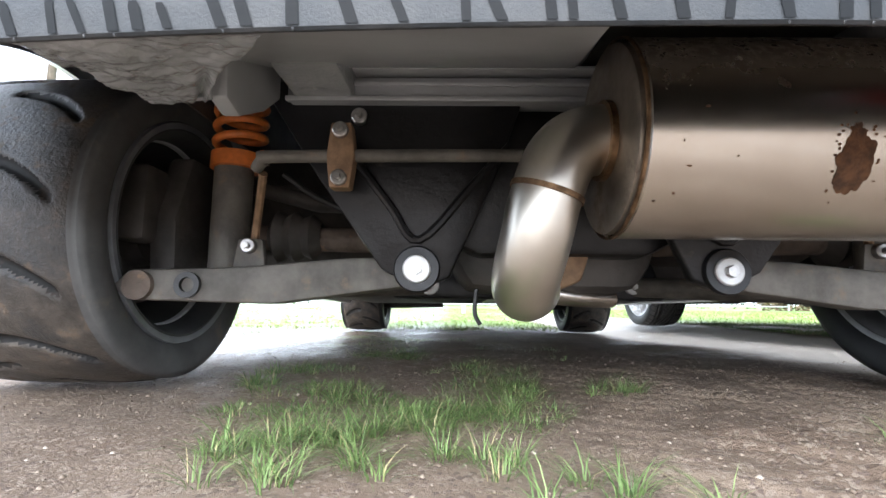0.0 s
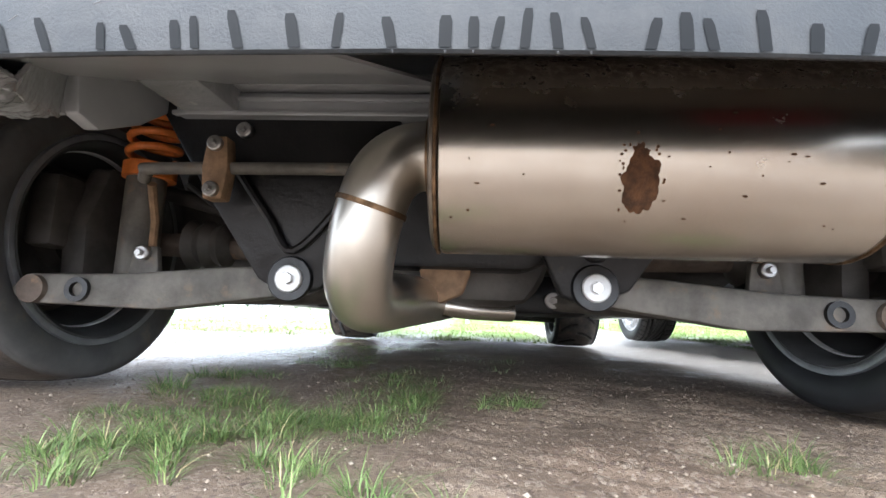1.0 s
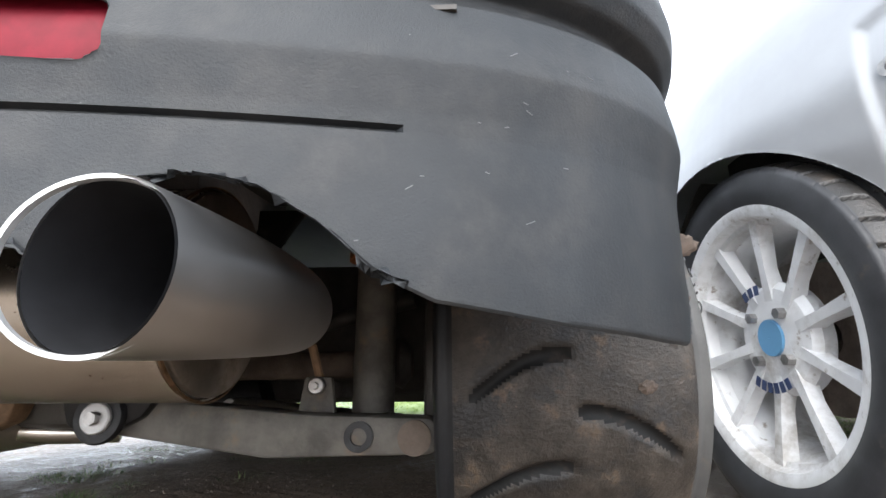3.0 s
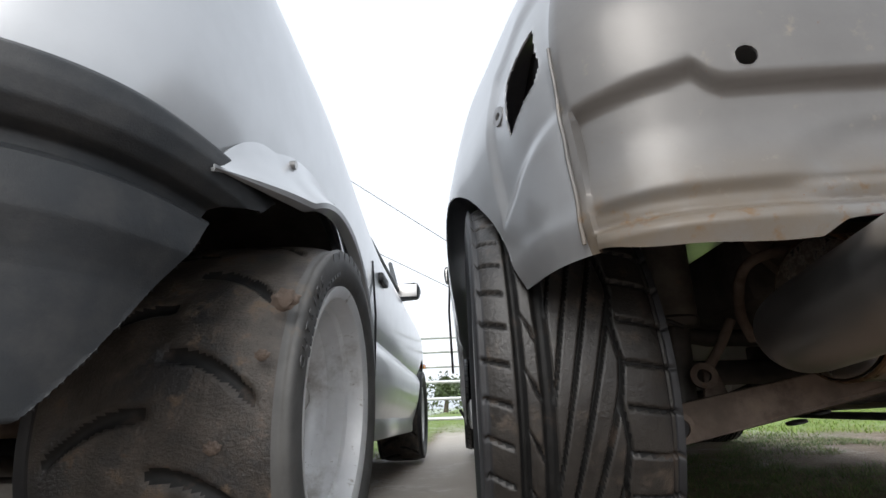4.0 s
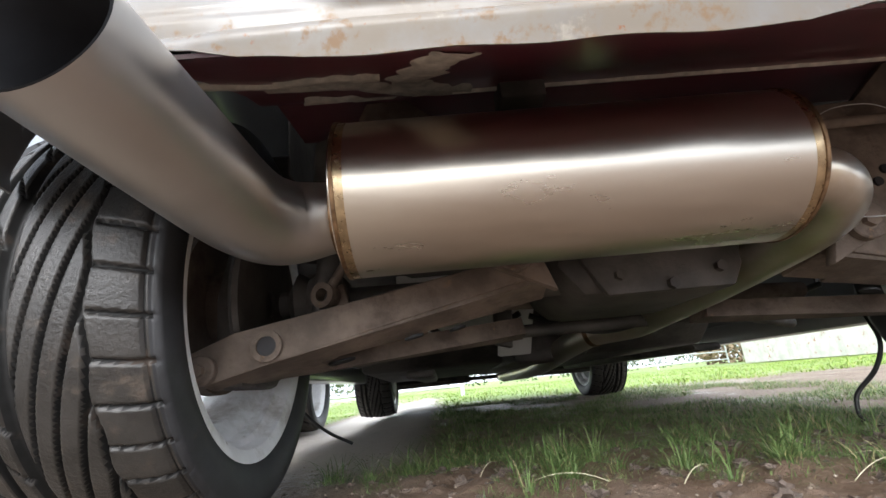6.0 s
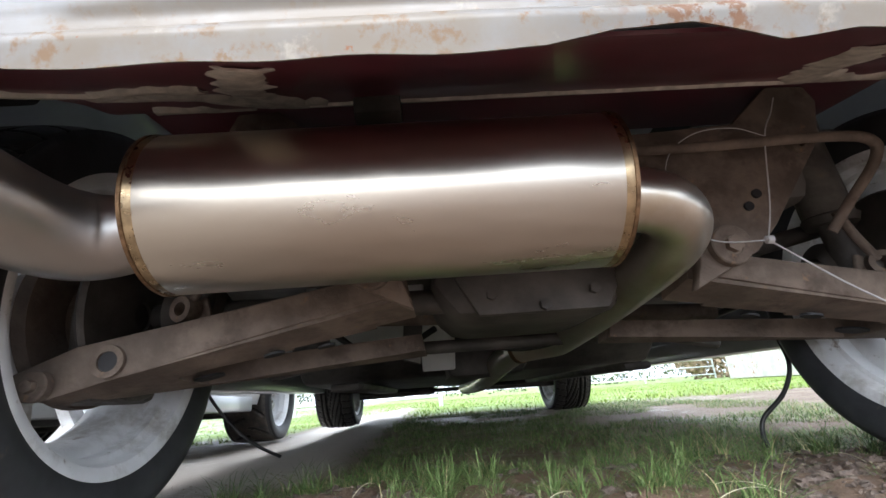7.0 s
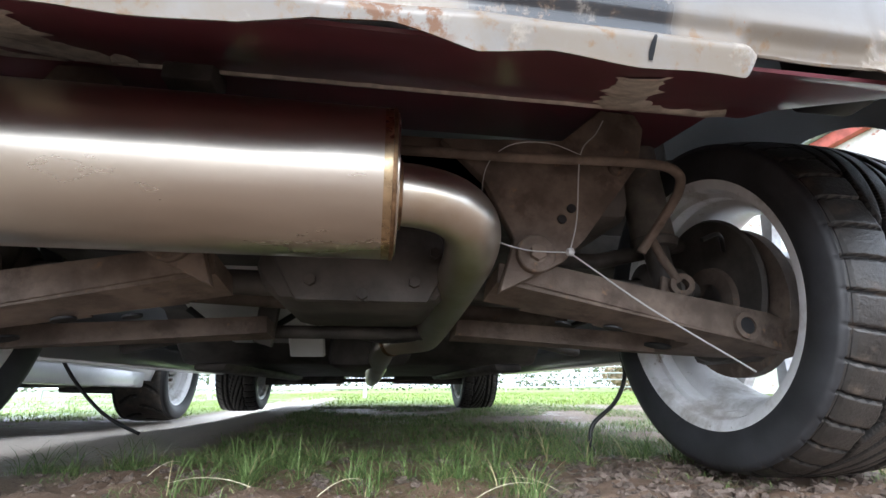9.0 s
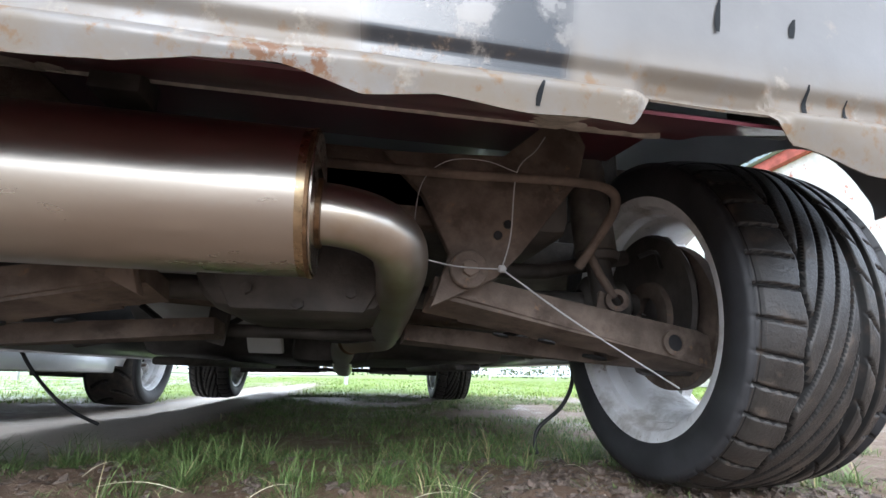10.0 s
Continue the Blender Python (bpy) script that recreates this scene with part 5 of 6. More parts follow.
g_a = blades([(x, y, 0.013, 30, 0.036, 0.00135) for x, y in SUBS] + [(x, y, 0.03, 60, 0.013, 0.0011) for x, y in SUBS if y > 0.45] + [(x, y, 0.035, 70, 0.018, 0.0013) for x, y in MOSS if noise.noise(Vector((x * 5, y * 5, 4.0))) > -0.1], 3, "grass", "grass_tufts")
tagged(g_a, "thin green grass tufts growing from the dirt", "grass", kind="stuff")
field = []
rg = np.random.default_rng(8)
for _ in range(6000):
    x, y = rg.uniform(-3.5, 8), 3.3 + 9 * rg.uniform() ** 1.6
    if not (0.85 < x < 1.75 and y < 6):
        field.append((x, y, 0.12, 8, 0.038, 0.005))
tagged(blades(field, 5, "field", "field_grass", 2), "bright green field grass", "grass", kind="stuff")
under = []
for _ in range(2600):
    x, y = rg.uniform(1.70, 3.4), 1.05 + 2.3 * rg.uniform() ** 1.3
    if noise.noise(Vector((x * 2.2, y * 2.2, 2.0))) > -0.25:
        under.append((x, y, 0.05, 20, 0.026, 0.0017))
for _ in range(500):
    x, y = rg.uniform(-1.2, 0.4), rg.uniform(1.0, 3.3)
    if noise.noise(Vector((x * 3, y * 3, 6.0))) > 0.15:
        under.append((x, y, 0.05, 20, 0.022, 0.0017))
tagged(blades(under, 6, "grass", "shaded_grass", 3), "long grass growing under the parked cars", "grass", kind="stuff")
NEAR = [(1.889, 0.855), (1.933, 0.925), (2.06, 0.83), (2.237, 0.765), (2.281, 0.885), (2.685, 0.965), (2.70, 0.90), (2.90, 0.95), (2.945, 0.80), (1.675, 1.071), (1.573, 1.053), (1.84, 0.94), (2.18, 0.78), (2.43, 0.955), (2.80, 0.86), (2.62, 1.02), (1.98, 1.0), (2.35, 1.02)]
NSUB = [(x + float(rt.normal(0, 0.035)), y + float(rt.normal(0, 0.03))) for x, y in NEAR for _ in range(6)]
LITTER = [(float(rt.uniform(1.6, 3.05)), float(rt.uniform(0.70, 1.15))) for _ in range(420)]
near = blades([(x, y, 0.012, 16, 0.062, 0.0017) for x, y in NSUB] + [(x, y, 0.035, 45, 0.022, 0.0013) for x, y in NSUB] + [(x, y, 0.03, 14, 0.016, 0.0013) for x, y in LITTER if noise.noise(Vector((x * 4, y * 4, 7.0))) > -0.15], 12, "grass", "long_grass", 4)
STEMS = [(2.80, 0.80, 0.18, 0.6), (2.86, 0.78, 0.16, 2.2), (2.93, 0.86, 0.15, 3.6), (2.70, 0.80, 0.10, 0.2), (2.20, 0.70, 0.10, 0.4), (2.33, 0.74, 0.09, 2.7), (1.95, 0.78, 0.11, 3.4), (2.02, 0.74, 0.09, 0.9), (2.55, 0.86, 0.08, 2.0), (1.78, 0.86, 0.08, 1.2)]
verts, faces = [], []
for x, y, ln, a in STEMS:
    n = len(verts)
    for k in range(9):
        t = k / 8
        px, py, pz = x + ln * t * math.cos(a), y + ln * t * math.sin(a) * 0.5, dirt_height(x, y) + ln * (0.55 * t - 0.40 * t * t)
        w = 0.0006 * (1 - 0.6 * t)
        verts += [(px, py, pz + w), (px + w * math.sin(a), py - w, pz - w), (px - w, py + w, pz - w)]
    for k in range(8):
        for j in range(3):
            faces.append((n + 3 * k + j, n + 3 * k + (j + 1) % 3, n + 3 * k + 3 + (j + 1) % 3, n + 3 * k + 3 + j))
M["straw"] = material("pale_straw", (0.50, 0.46, 0.33), 0.6, 0, tone=0.2, tone_scale=40)
tagged(part("straw_stems", mesh_of(verts, faces, "straw", "straw_stems"), None), "pale dry grass stalks bent over the mud", "straw", kind="stuff")
tagged(near, "long curved green grass in brown mud", "grass", kind="stuff")


# ---- lower arms of the bumperless car, underside pieces ----
def wide_arm(car, C, s, outer, inner_rear, inner_front, mat, label):
    """A pressed lower arm: one outer end and two inner legs, with a gap between them."""
    o, r, f = Vector(outer), Vector(inner_rear), Vector(inner_front)

    def pt(u, v):
        a = Vector((o.x, o.y - 0.045, o.z)).lerp(r, u)
        b = Vector((o.x, o.y + 0.060, o.z)).lerp(f, u)
        p = a.lerp(b, v)
        rib = 0.010 * math.exp(-((v - 0.5) / 0.5) ** 2)
        return (C + s * p.x, p.y, p.z - rib)
    bm = sheet(pt, 40, 32, 0.030, lambda u, v: not (u > 0.30 and 0.22 + 0.12 * (1 - u) < v < 0.82))
    return part("control_arm", bm, mat, car, label)


for s in (-1, 1):
    X = lambda o, s=s: CB + s * o
    arm_ = wide_arm(car_b, CB, s, (0.625, 0.74, 0.200), (0.185, 0.70, 0.292), (0.17, 1.02, 0.245), "rusty", "muddy rusted wide lower arm")
    part("arm_lip", prism([(X(0.60), 0.168), (X(0.655), 0.166), (X(0.655), 0.196), (X(0.58), 0.226), (X(0.40), 0.258), (X(0.20), 0.296), (X(0.20), 0.262), (X(0.42), 0.212)], "y", 0.690, 0.700, 0.003), "rusty", arm_)
    part("arm_hole_rim", lathe([(-0.003, 0.012), (-0.003, 0.0190), (0.004, 0.0190), (0.004, 0.012)], 28), "rusty", arm_, at=pose(X(0.537), 0.687, 0.206) @ pose(0, 0, 0, 0, 0, 90))
    # black disc on the solid lip paints the shade of a hole
    part("arm_hole", cylinder((X(0.537), 0.689, 0.206), 0.012, 0.004, "y", 24), "soot_shade", arm_)
    bolt(car_b, (X(0.612), 0.680, 0.183), 0.018, 0.010, "hub_bolt", "rusty", None, "rusty")
    # flat black discs paint the shade of slots, nothing is cut
    for u, v, rr in ((0.47, 0.80, 0.020), (0.36, 0.735, 0.013), (0.30, 0.77, 0.012)):
        part("arm_slot", lathe([(-0.0015, 0.001), (-0.0015, rr), (0.0015, rr), (0.0015, 0.001)], 24), "soot_shade", arm_, at=pose(X(u), v, 0.172 + 0.105 * (0.56 - u) * 1.6) @ pose(0, 0, 0, 0, 90 + 12 * s, 0))
    plate = part("subframe_plate", prism([(X(0.175), 0.240), (X(0.20), 0.314), (X(0.16), 0.40), (X(0.10), 0.46), (X(0.28), 0.47), (X(0.345), 0.527), (X(0.40), 0.525), (X(0.412), 0.50), (X(0.395), 0.438), (X(0.30), 0.318), (X(0.265), 0.284)], "y", 0.672, 0.690, 0.003), "rusty", car_b, "muddy brown subframe plate")
    bolt(car_b, (X(0.225), 0.664, 0.292), 0.026, 0.011, "cam_bolt", "rusty", plate, "rusty")
    # two small holes, their shade painted as black discs on the plate
    for hx, hz in ((0.268, 0.345), (0.283, 0.362)):
        part("plate_hole", cylinder((X(hx), 0.6705, hz), 0.0062, 0.004, "y", 16), "soot_shade", plate)
    part("plate_boss", lathe([(-0.004, 0.006), (-0.004, 0.014), (0.004, 0.014), (0.004, 0.006)], 20), "rusty", plate, at=pose(X(0.36), 0.668, 0.43) @ pose(0, 0, 0, 0, 0, 90))
    bar_b = [(X(0.0), 0.64, 0.418), (X(0.2), 0.635, 0.416), (X(0.36), 0.628, 0.417), (X(0.42), 0.63, 0.410), (X(0.437), 0.65, 0.39), (X(0.425), 0.69, 0.35), (X(0.405), 0.71, 0.315)]
    part("anti_roll_bar", tube(smooth_path(bar_b, 6), 0.0068, 12), "rusty", car_b)
    lk = part("drop_link", tube([(X(0.425), 0.715, 0.345), (X(0.445), 0.72, 0.31), (X(0.47), 0.725, 0.276)], 0.0065, 10), "rusty", car_b)
    part("link_eye", lathe([(-0.010, 0.009), (-0.010, 0.017), (0.010, 0.017), (0.010, 0.009)], 24), "rusty", lk, at=pose(X(0.474), 0.727, 0.270) @ pose(0, 0, 0, 0, 0, 70))
    part("link_tab", prism([(X(0.44), 0.245), (X(0.475), 0.235), (X(0.468), 0.282), (X(0.452), 0.288)], "y", 0.735, 0.743, 0.003), "rusty", car_b)
    part("shock_absorber", tube([(X(0.49), 0.775, 0.215), (X(0.475), 0.78, 0.36)], 0.020, 20), "grime", car_b)
    part("bump_stop", lathe([(0, 0.015), (0, 0.034), (0.012, 0.038), (0.02, 0.03), (0.02, 0.015)], 28), "grime", car_b, at=pose(X(0.476), 0.78, 0.345) @ pose(0, 0, 0, 0, -90, 0))
    part("spring_tube", tube([(X(0.475), 0.78, 0.36), (X(0.465), 0.785, 0.52)], 0.034, 24), "arm", car_b)
    part("upper_arm", tube([(X(0.56), 0.83, 0.37), (X(0.40), 0.84, 0.335), (X(0.26), 0.82, 0.33)], 0.014, 12), "grime", car_b)
    part("shaft_boot", lathe([(0, 0.022), (0.015, 0.046), (0.03, 0.036), (0.045, 0.045), (0.06, 0.034), (0.075, 0.040), (0.09, 0.022)], 28, False), "grime", car_b, at=pose(X(0.50) - 0.045, 0.815, 0.28))
    part("back_plate", lathe([(0, 0.02), (0, 0.118), (s * 0.006, 0.122), (s * 0.012, 0.118), (s * 0.012, 0.02)], 48), "grime", car_b, at=pose(X(0.575), 0.805, 0.281))
    part("brake_line", tube(smooth_path([(X(0.56), 0.73, 0.33), (X(0.53), 0.70, 0.345), (X(0.50), 0.70, 0.335)], 6), 0.0035, 8), "cable", car_b)
# cord tied round the plate and hung hoses
CORD = smooth_path([(2.205, 0.60, 0.290), (2.27, 0.645, 0.291), (2.333, 0.655, 0.293)], 4)
cord = thing("grey_cord", (2.333, 0.655, 0.0), "thin grey cord tied round a rusty subframe plate", "cord")
part("strand", tube(CORD, 0.0009, 6), "string", cord)
part("strand", tube(smooth_path([(2.333, 0.655, 0.293), (2.345, 0.65, 0.34), (2.349, 0.63, 0.424), (2.385, 0.65, 0.47), (2.405, 0.66, 0.50)], 6), 0.0009, 6), "string", cord)
part("strand", tube(smooth_path([(2.349, 0.63, 0.424), (2.30, 0.62, 0.432), (2.25, 0.625, 0.428), (2.22, 0.64, 0.40), (2.212, 0.64, 0.33), (2.222, 0.65, 0.275)], 6), 0.0006, 6), "string", cord)
part("strand", tube(smooth_path([(2.333, 0.655, 0.293), (2.45, 0.675, 0.225), (2.596, 0.68, 0.143)], 5), 0.0012, 6), "string", cord)
part("knot", lathe([(-0.006, 0.001), (-0.004, 0.005), (0.003, 0.0055), (0.006, 0.001)], 12), "string", cord, at=pose(2.333, 0.653, 0.293))
hose = part("hanging_hose", tube(smooth_path([(2.61, 1.05, 0.20), (2.602, 1.03, 0.145), (2.575, 1.03, 0.095), (2.525, 1.03, 0.055), (2.514, 1.03, 0.025), (2.518, 1.03, 0.004)], 8), 0.0042, 10), "cable")
tagged(hose, "thin black hose hanging from the car to the mud", "hose")
hose2 = part("hanging_hose", tube(smooth_path([(1.24, 1.50, 0.235), (1.262, 1.50, 0.20), (1.304, 1.50, 0.143), (1.36, 1.51, 0.08), (1.41, 1.52, 0.04), (1.466, 1.545, 0.006)], 8), 0.0045, 10), "cable")
tagged(hose2, "thin black hose hanging from the car to the dirt", "hose")
# heat shield, tunnel, ducts and pipes below the bumperless car
part("heat_shield", prism([(1.05, 0.345), (1.35, 0.262), (1.62, 0.258), (1.62, 0.30), (1.05, 0.38)], "x", 1.66, 1.90, 0.006), "foil", car_b, "dull silver heat shield")
part("shield_tongue", prism([(1.10, 0.36), (1.12, 0.36), (1.32, 0.200), (1.28, 0.196)], "x", 1.885, 1.965, 0.004), "foil", car_b, "bent silver shield strip")
part("tunnel_brace", prism([(1.86, 0.34), (1.90, 0.34), (1.885, 0.20), (1.85, 0.21)], "y", 1.05, 1.075, 0.004), "grime", car_b)
part("gearbox", prism([(1.95, 0.18), (2.18, 0.18), (2.22, 0.28), (2.14, 0.34), (1.96, 0.34)], "y", 1.5, 2.9, 0.03), "grime", car_b)
for s in (-1, 1):
    part("floor_ridge", prism([(CB + s * 0.34, 0.185), (CB + s * 0.42, 0.185), (CB + s * 0.42, 0.165), (CB + s * 0.35, 0.165)], "y", 1.35, 2.7, 0.008), "grime", car_b)
    part("sill", prism([(1.2, 0.19), (2.65, 0.19), (2.65, 0.26), (1.2, 0.26)], "x", CB + s * 0.72, CB + s * 0.80, 0.01), "silver", car_b)
    part("front_arm", tube([(CB + s * 0.15, FRONT, 0.17), (CB + s * 0.6, FRONT - 0.02, 0.165)], 0.024, 10), "grime", car_b)
part("steering_rod", tube([(CB - 0.55, FRONT - 0.16, 0.165), (CB + 0.55, FRONT - 0.16, 0.165)], 0.011, 10), "grime", car_b)
part("brake_pipe", tube(smooth_path([(2.46, 1.18, 0.24), (2.50, 1.22, 0.225), (2.55, 1.26, 0.225), (2.60, 1.25, 0.24)], 6), 0.008, 10), "cable", car_b)
part("small_pipe", tube([(1.62, 1.02, 0.30), (2.48, 1.03, 0.26)], 0.016, 12), "rusty", car_b)
weldb = part("weld_bead", lathe([(-0.003, 0.033), (-0.002, 0.0375), (0.002, 0.0375), (0.003, 0.033)], 36), "weld", inlet_b, at=pose(2.103, 0.557, 0.319))
part("weld_bead", lathe([(-0.003, 0.034), (-0.002, 0.039), (0.002, 0.039), (0.003, 0.034)], 36), "weld", tip_b, at=pose(1.648, 0.546, 0.310))
part("pipe_joint", tube([PB[79], PB[81]], 0.0352, 36), "weld", inlet_b)

# ---- lower arms and clutter of the car with the bumper ----
part("diff_bracket", prism([(0.13, 0.238), (0.205, 0.238), (0.212, 0.20), (0.20, 0.165), (0.165, 0.15), (0.14, 0.17)], "y", 0.665, 0.70, 0.006), "clamp", car_a, "grey-brown cast bracket")
part("drain_pipe", tube(smooth_path([(0.12, 0.72, 0.155), (0.20, 0.74, 0.145), (0.28, 0.78, 0.142)], 5), 0.016, 14), "steel_dirty", car_a)
part("hanging_strap", tube(smooth_path([(0.045, 0.60, 0.15), (0.043, 0.60, 0.12), (0.05, 0.60, 0.105)], 5), 0.003, 6), "cable", car_a)
for k, (x, z) in enumerate([(-0.115, 0.385), (-0.155, 0.43), (-0.10, 0.43), (0.33, 0.42), (0.42, 0.38)]):
    bolt(car_a, (x, 0.606, z), 0.011, 0.007, "frame_bolt", "bolt")
for s in (-1, 1):
    X = lambda o, s=s: CA + s * o
    part("plate_rib", tube(smooth_path([(X(0.30), 0.608, 0.34), (X(0.24), 0.607, 0.26), (X(0.20), 0.607, 0.215), (X(0.13), 0.607, 0.29), (X(0.08), 0.61, 0.345)], 5), 0.006, 8), "sub", car_a)
    part("brake_hose", tube(smooth_path([(X(0.42), 0.70, 0.33), (X(0.36), 0.70, 0.29), (X(0.28), 0.68, 0.26), (X(0.22), 0.66, 0.27)], 6), 0.005, 8), "cable", car_a)
    part("upper_arm", tube([(X(0.56), 0.82, 0.35), (X(0.40), 0.83, 0.31), (X(0.26), 0.80, 0.30)], 0.015, 12), "grime", car_a)


def can_patch(cx, ang, rx, ra, seed, rough_edge):
    """A ragged patch lying on the muffler can."""
    n, m_ = 72, 5
    v = []
    for k in range(m_ + 1):
        for i in range(n):
            a = 2 * math.pi * i / n
            e = 1 + rough_edge * (noise.noise(Vector((math.cos(a) * 2.5, math.sin(a) * 2.5, seed))) + 0.5 * noise.noise(Vector((math.cos(a) * 8, math.sin(a) * 8, seed))))
            q = ang - ra * e * k / m_ * math.sin(a)
            v.append((cx + rx * e * k / m_ * math.cos(a), 0.471 - 0.0970 * math.cos(q), 0.301 - 0.1018 * math.sin(q)))
    f = [(k * n + i, k * n + (i + 1) % n, (k + 1) * n + (i + 1) % n, (k + 1) * n + i) for k in range(m_) for i in range(n)]
    return mesh_of(v, f, "rust_patch", "rust_spot")


part("rust_spot", can_patch(0.352, radians(29), 0.0155, 0.26, 1.0, 0.22), None, muf_a, "brown rust spot")
part("rust_spot", can_patch(0.349, radians(15), 0.007, 0.09, 3.0, 0.5), None, muf_a, "brown rust spot")
rp = np.random.default_rng(17)
for k in range(26):
    a, q = float(rp.uniform(0, 6.28)), float(rp.uniform(0.95, 1.45))
    part("rust_speck", can_patch(0.352 + 0.017 * q * math.cos(a), radians(26) + 0.27 * q * math.sin(a), float(rp.uniform(0.0006, 0.0016)), float(rp.uniform(0.006, 0.016)), float(k), 0.2), None, muf_a)
for k in range(24):
    part("dirt_speck", can_patch(float(rp.uniform(0.19, 0.56)), float(rp.uniform(-0.1, 0.9)), float(rp.uniform(0.0005, 0.0024)), float(rp.uniform(0.004, 0.012)), float(k) + 0.5, 0.4), None, muf_a)


# wet streaks and drops along the bumper's lower edge
def bumper_point(x, z, proud=0.0006):
    d = [r for r in OUT_A if r[1] <= 0.8 and r[2] < 1.0]
    s = float(np.interp(abs(x - CA), [r[1] for r in d], [r[0] for r in d]))
    xo, y = rear_outline(OUT_A, s)
    x2, y2 = rear_outline(OUT_A, s + 0.01)
    x1, y1 = rear_outline(OUT_A, s - 0.01)
    nx, ny = y2 - y1, -(x2 - x1)
    ln = math.hypot(nx, ny) or 1.0
    zs = [r[0] for r in BUMP_A[2:]]
    i = float(np.interp(z, zs, [r[1] for r in BUMP_A[2:]])) - proud
    return (CA + math.copysign(xo - nx / ln * i, x - CA), y - ny / ln * i, z)


M["scratch"] = material("pale_scratch", (0.13, 0.13, 0.13), 0.6, 0)
M["drop"] = material("water_drop", (0.06, 0.065, 0.07), 0.03, 0, spec=0.8)
rs = np.random.default_rng(21)
x = -0.42
while x < 0.98:
    x += float(rs.uniform(0.010, 0.030))
    if 0.52 < x < 0.84:
        continue
    h, lean = float(rs.uniform(0.012, 0.020)), float(rs.uniform(-0.004, 0.004)) + 0.010 * (x - 0.3)
    w = float(rs.uniform(0.0022, 0.0034))
    bm, rows = bmesh.new(), []
    for k in range(6):
        z = (0.2660 if x - CA < 0.50 else 0.250) + h * k / 5
        c = x + lean * k / 5
        rows.append((bm.verts.new(bumper_point(c - w * (1 - 0.3 * (k == 5)), z)), bm.verts.new(bumper_point(c + w * (1 - 0.3 * (k == 5)), z))))
    for a, b in zip(rows, rows[1:]):
        bm.faces.new((a[0], a[1], b[1], b[0]))
    part("drip_streak", bm, "wet", bump_a)
    if rs.uniform() < 0.35:
        p = bumper_point(x, 0.2665)
        part("water_drop", lathe([(-0.0013, 0.0002), (-0.0009, 0.0008), (0.0003, 0.0010), (0.0012, 0.0002)], 10, False), "drop", bump_a, at=pose(p[0], p[1] + 0.002, p[2] - 0.0014) @ pose(0, 0, 0, 0, 90, 0))
bm = bmesh.new()
SC = [(0.459, 0.383), (0.454, 0.349), (0.450, 0.324), (0.424, 0.291), (0.402, 0.275)]
add_tube(bm, [bumper_point(a, z, 0.0) for a, z in SC], 0.00035, 6)
for _ in range(90):
    a, z = float(rs.uniform(-0.3, 0.9)), float(rs.uniform(0.278, 0.41))
    if not (0.47 < a < 0.75):
        l, q = float(rs.uniform(0.001, 0.006)), float(rs.uniform(-0.8, 0.8))
        add_tube(bm, [bumper_point(a, z, 0.0), bumper_point(a + l, z + l * q, 0.0)], 0.0003, 5)
part("scratch", bm, "scratch", bump_a, "pale scratches")

# ---- upper bodies seen between the cars ----
for car, C, s in ((car_a, CA, 1), (car_b, CB, -1)):
    gl = part("door_mirror", prism([(0.0, 0.0), (0.155, 0.012), (0.168, 0.06), (0.15, 0.095), (0.02, 0.085), (-0.01, 0.04)], "y", -0.045, 0.035, 0.014), "black_plastic", car, "black door mirror", at=pose(C + s * (0.71 if s > 0 else 0.80), 2.42, 0.782 if s > 0 else 0.86) @ Matrix.Diagonal((s * (1.0 if s > 0 else 0.55), 1, 1, 1)))
    part("mirror_glass", box((C + s * (0.795 if s > 0 else 0.845), 2.373, 0.830 if s > 0 else 0.905), (0.13 if s > 0 else 0.07, 0.004, 0.066), bev=0.0015), "tip", gl, "silvered mirror glass")
    if s > 0:
        part("window_trim", tube([(C + s * 0.735, 1.05, 0.905), (C + s * 0.75, 1.4, 0.86 if s > 0 else 0.90), (C + s * 0.765, 2.3, 0.815 if s > 0 else 0.90), (C + s * 0.66, 2.75, 1.10)], 0.013, 10), "black_plastic", car)
    part("soft_top", sheet(lambda u, v, C=C: (C - 0.62 + 1.24 * u, 0.95 + 1.5 * v, 0.80 + 0.36 * math.sin(math.pi * min(0.75, v * 0.9 + 0.05)) * (1 - (2 * u - 1) ** 4)), 16, 16, 0.004), "black_plastic", car, "black folding roof")
    dg = part("door_line", tube([(C + s * 0.838, 1.36, 0.33), (C + s * 0.842, 1.34, 0.5), (C + s * 0.832, 1.33, 0.66)], 0.0035, 6), "soot_shade", car)
    part("door_handle", box((C + s * 0.838, 1.48, 0.64), (0.02, 0.11, 0.028), bev=0.006), "black_plastic", car)

# ---- print on wheels and tyres: brand words as plain bars, the one plain word as letters ----
def arc_bars(parent, C, r, a0, a1, n, h, depth_x, mat, loc, s):
    for k in range(n):
        a = radians(a0 + (a1 - a0) * (k + 0.5) / n)
        w = abs(radians(a1 - a0)) * r / n * 0.68
        m = pose(*loc) @ pose(0, 0, 0, math.degrees(a)) @ pose(depth_x, 0, r)
        part("print_bar", add_box(bmesh.new(), (0, 0, 0), (0.0012, w, h)), mat, parent, at=m, smooth=False)


wheels = [o for o in car_a.children if o.name.startswith("wheel") and "tub" not in o.name and "arch" not in o.name]
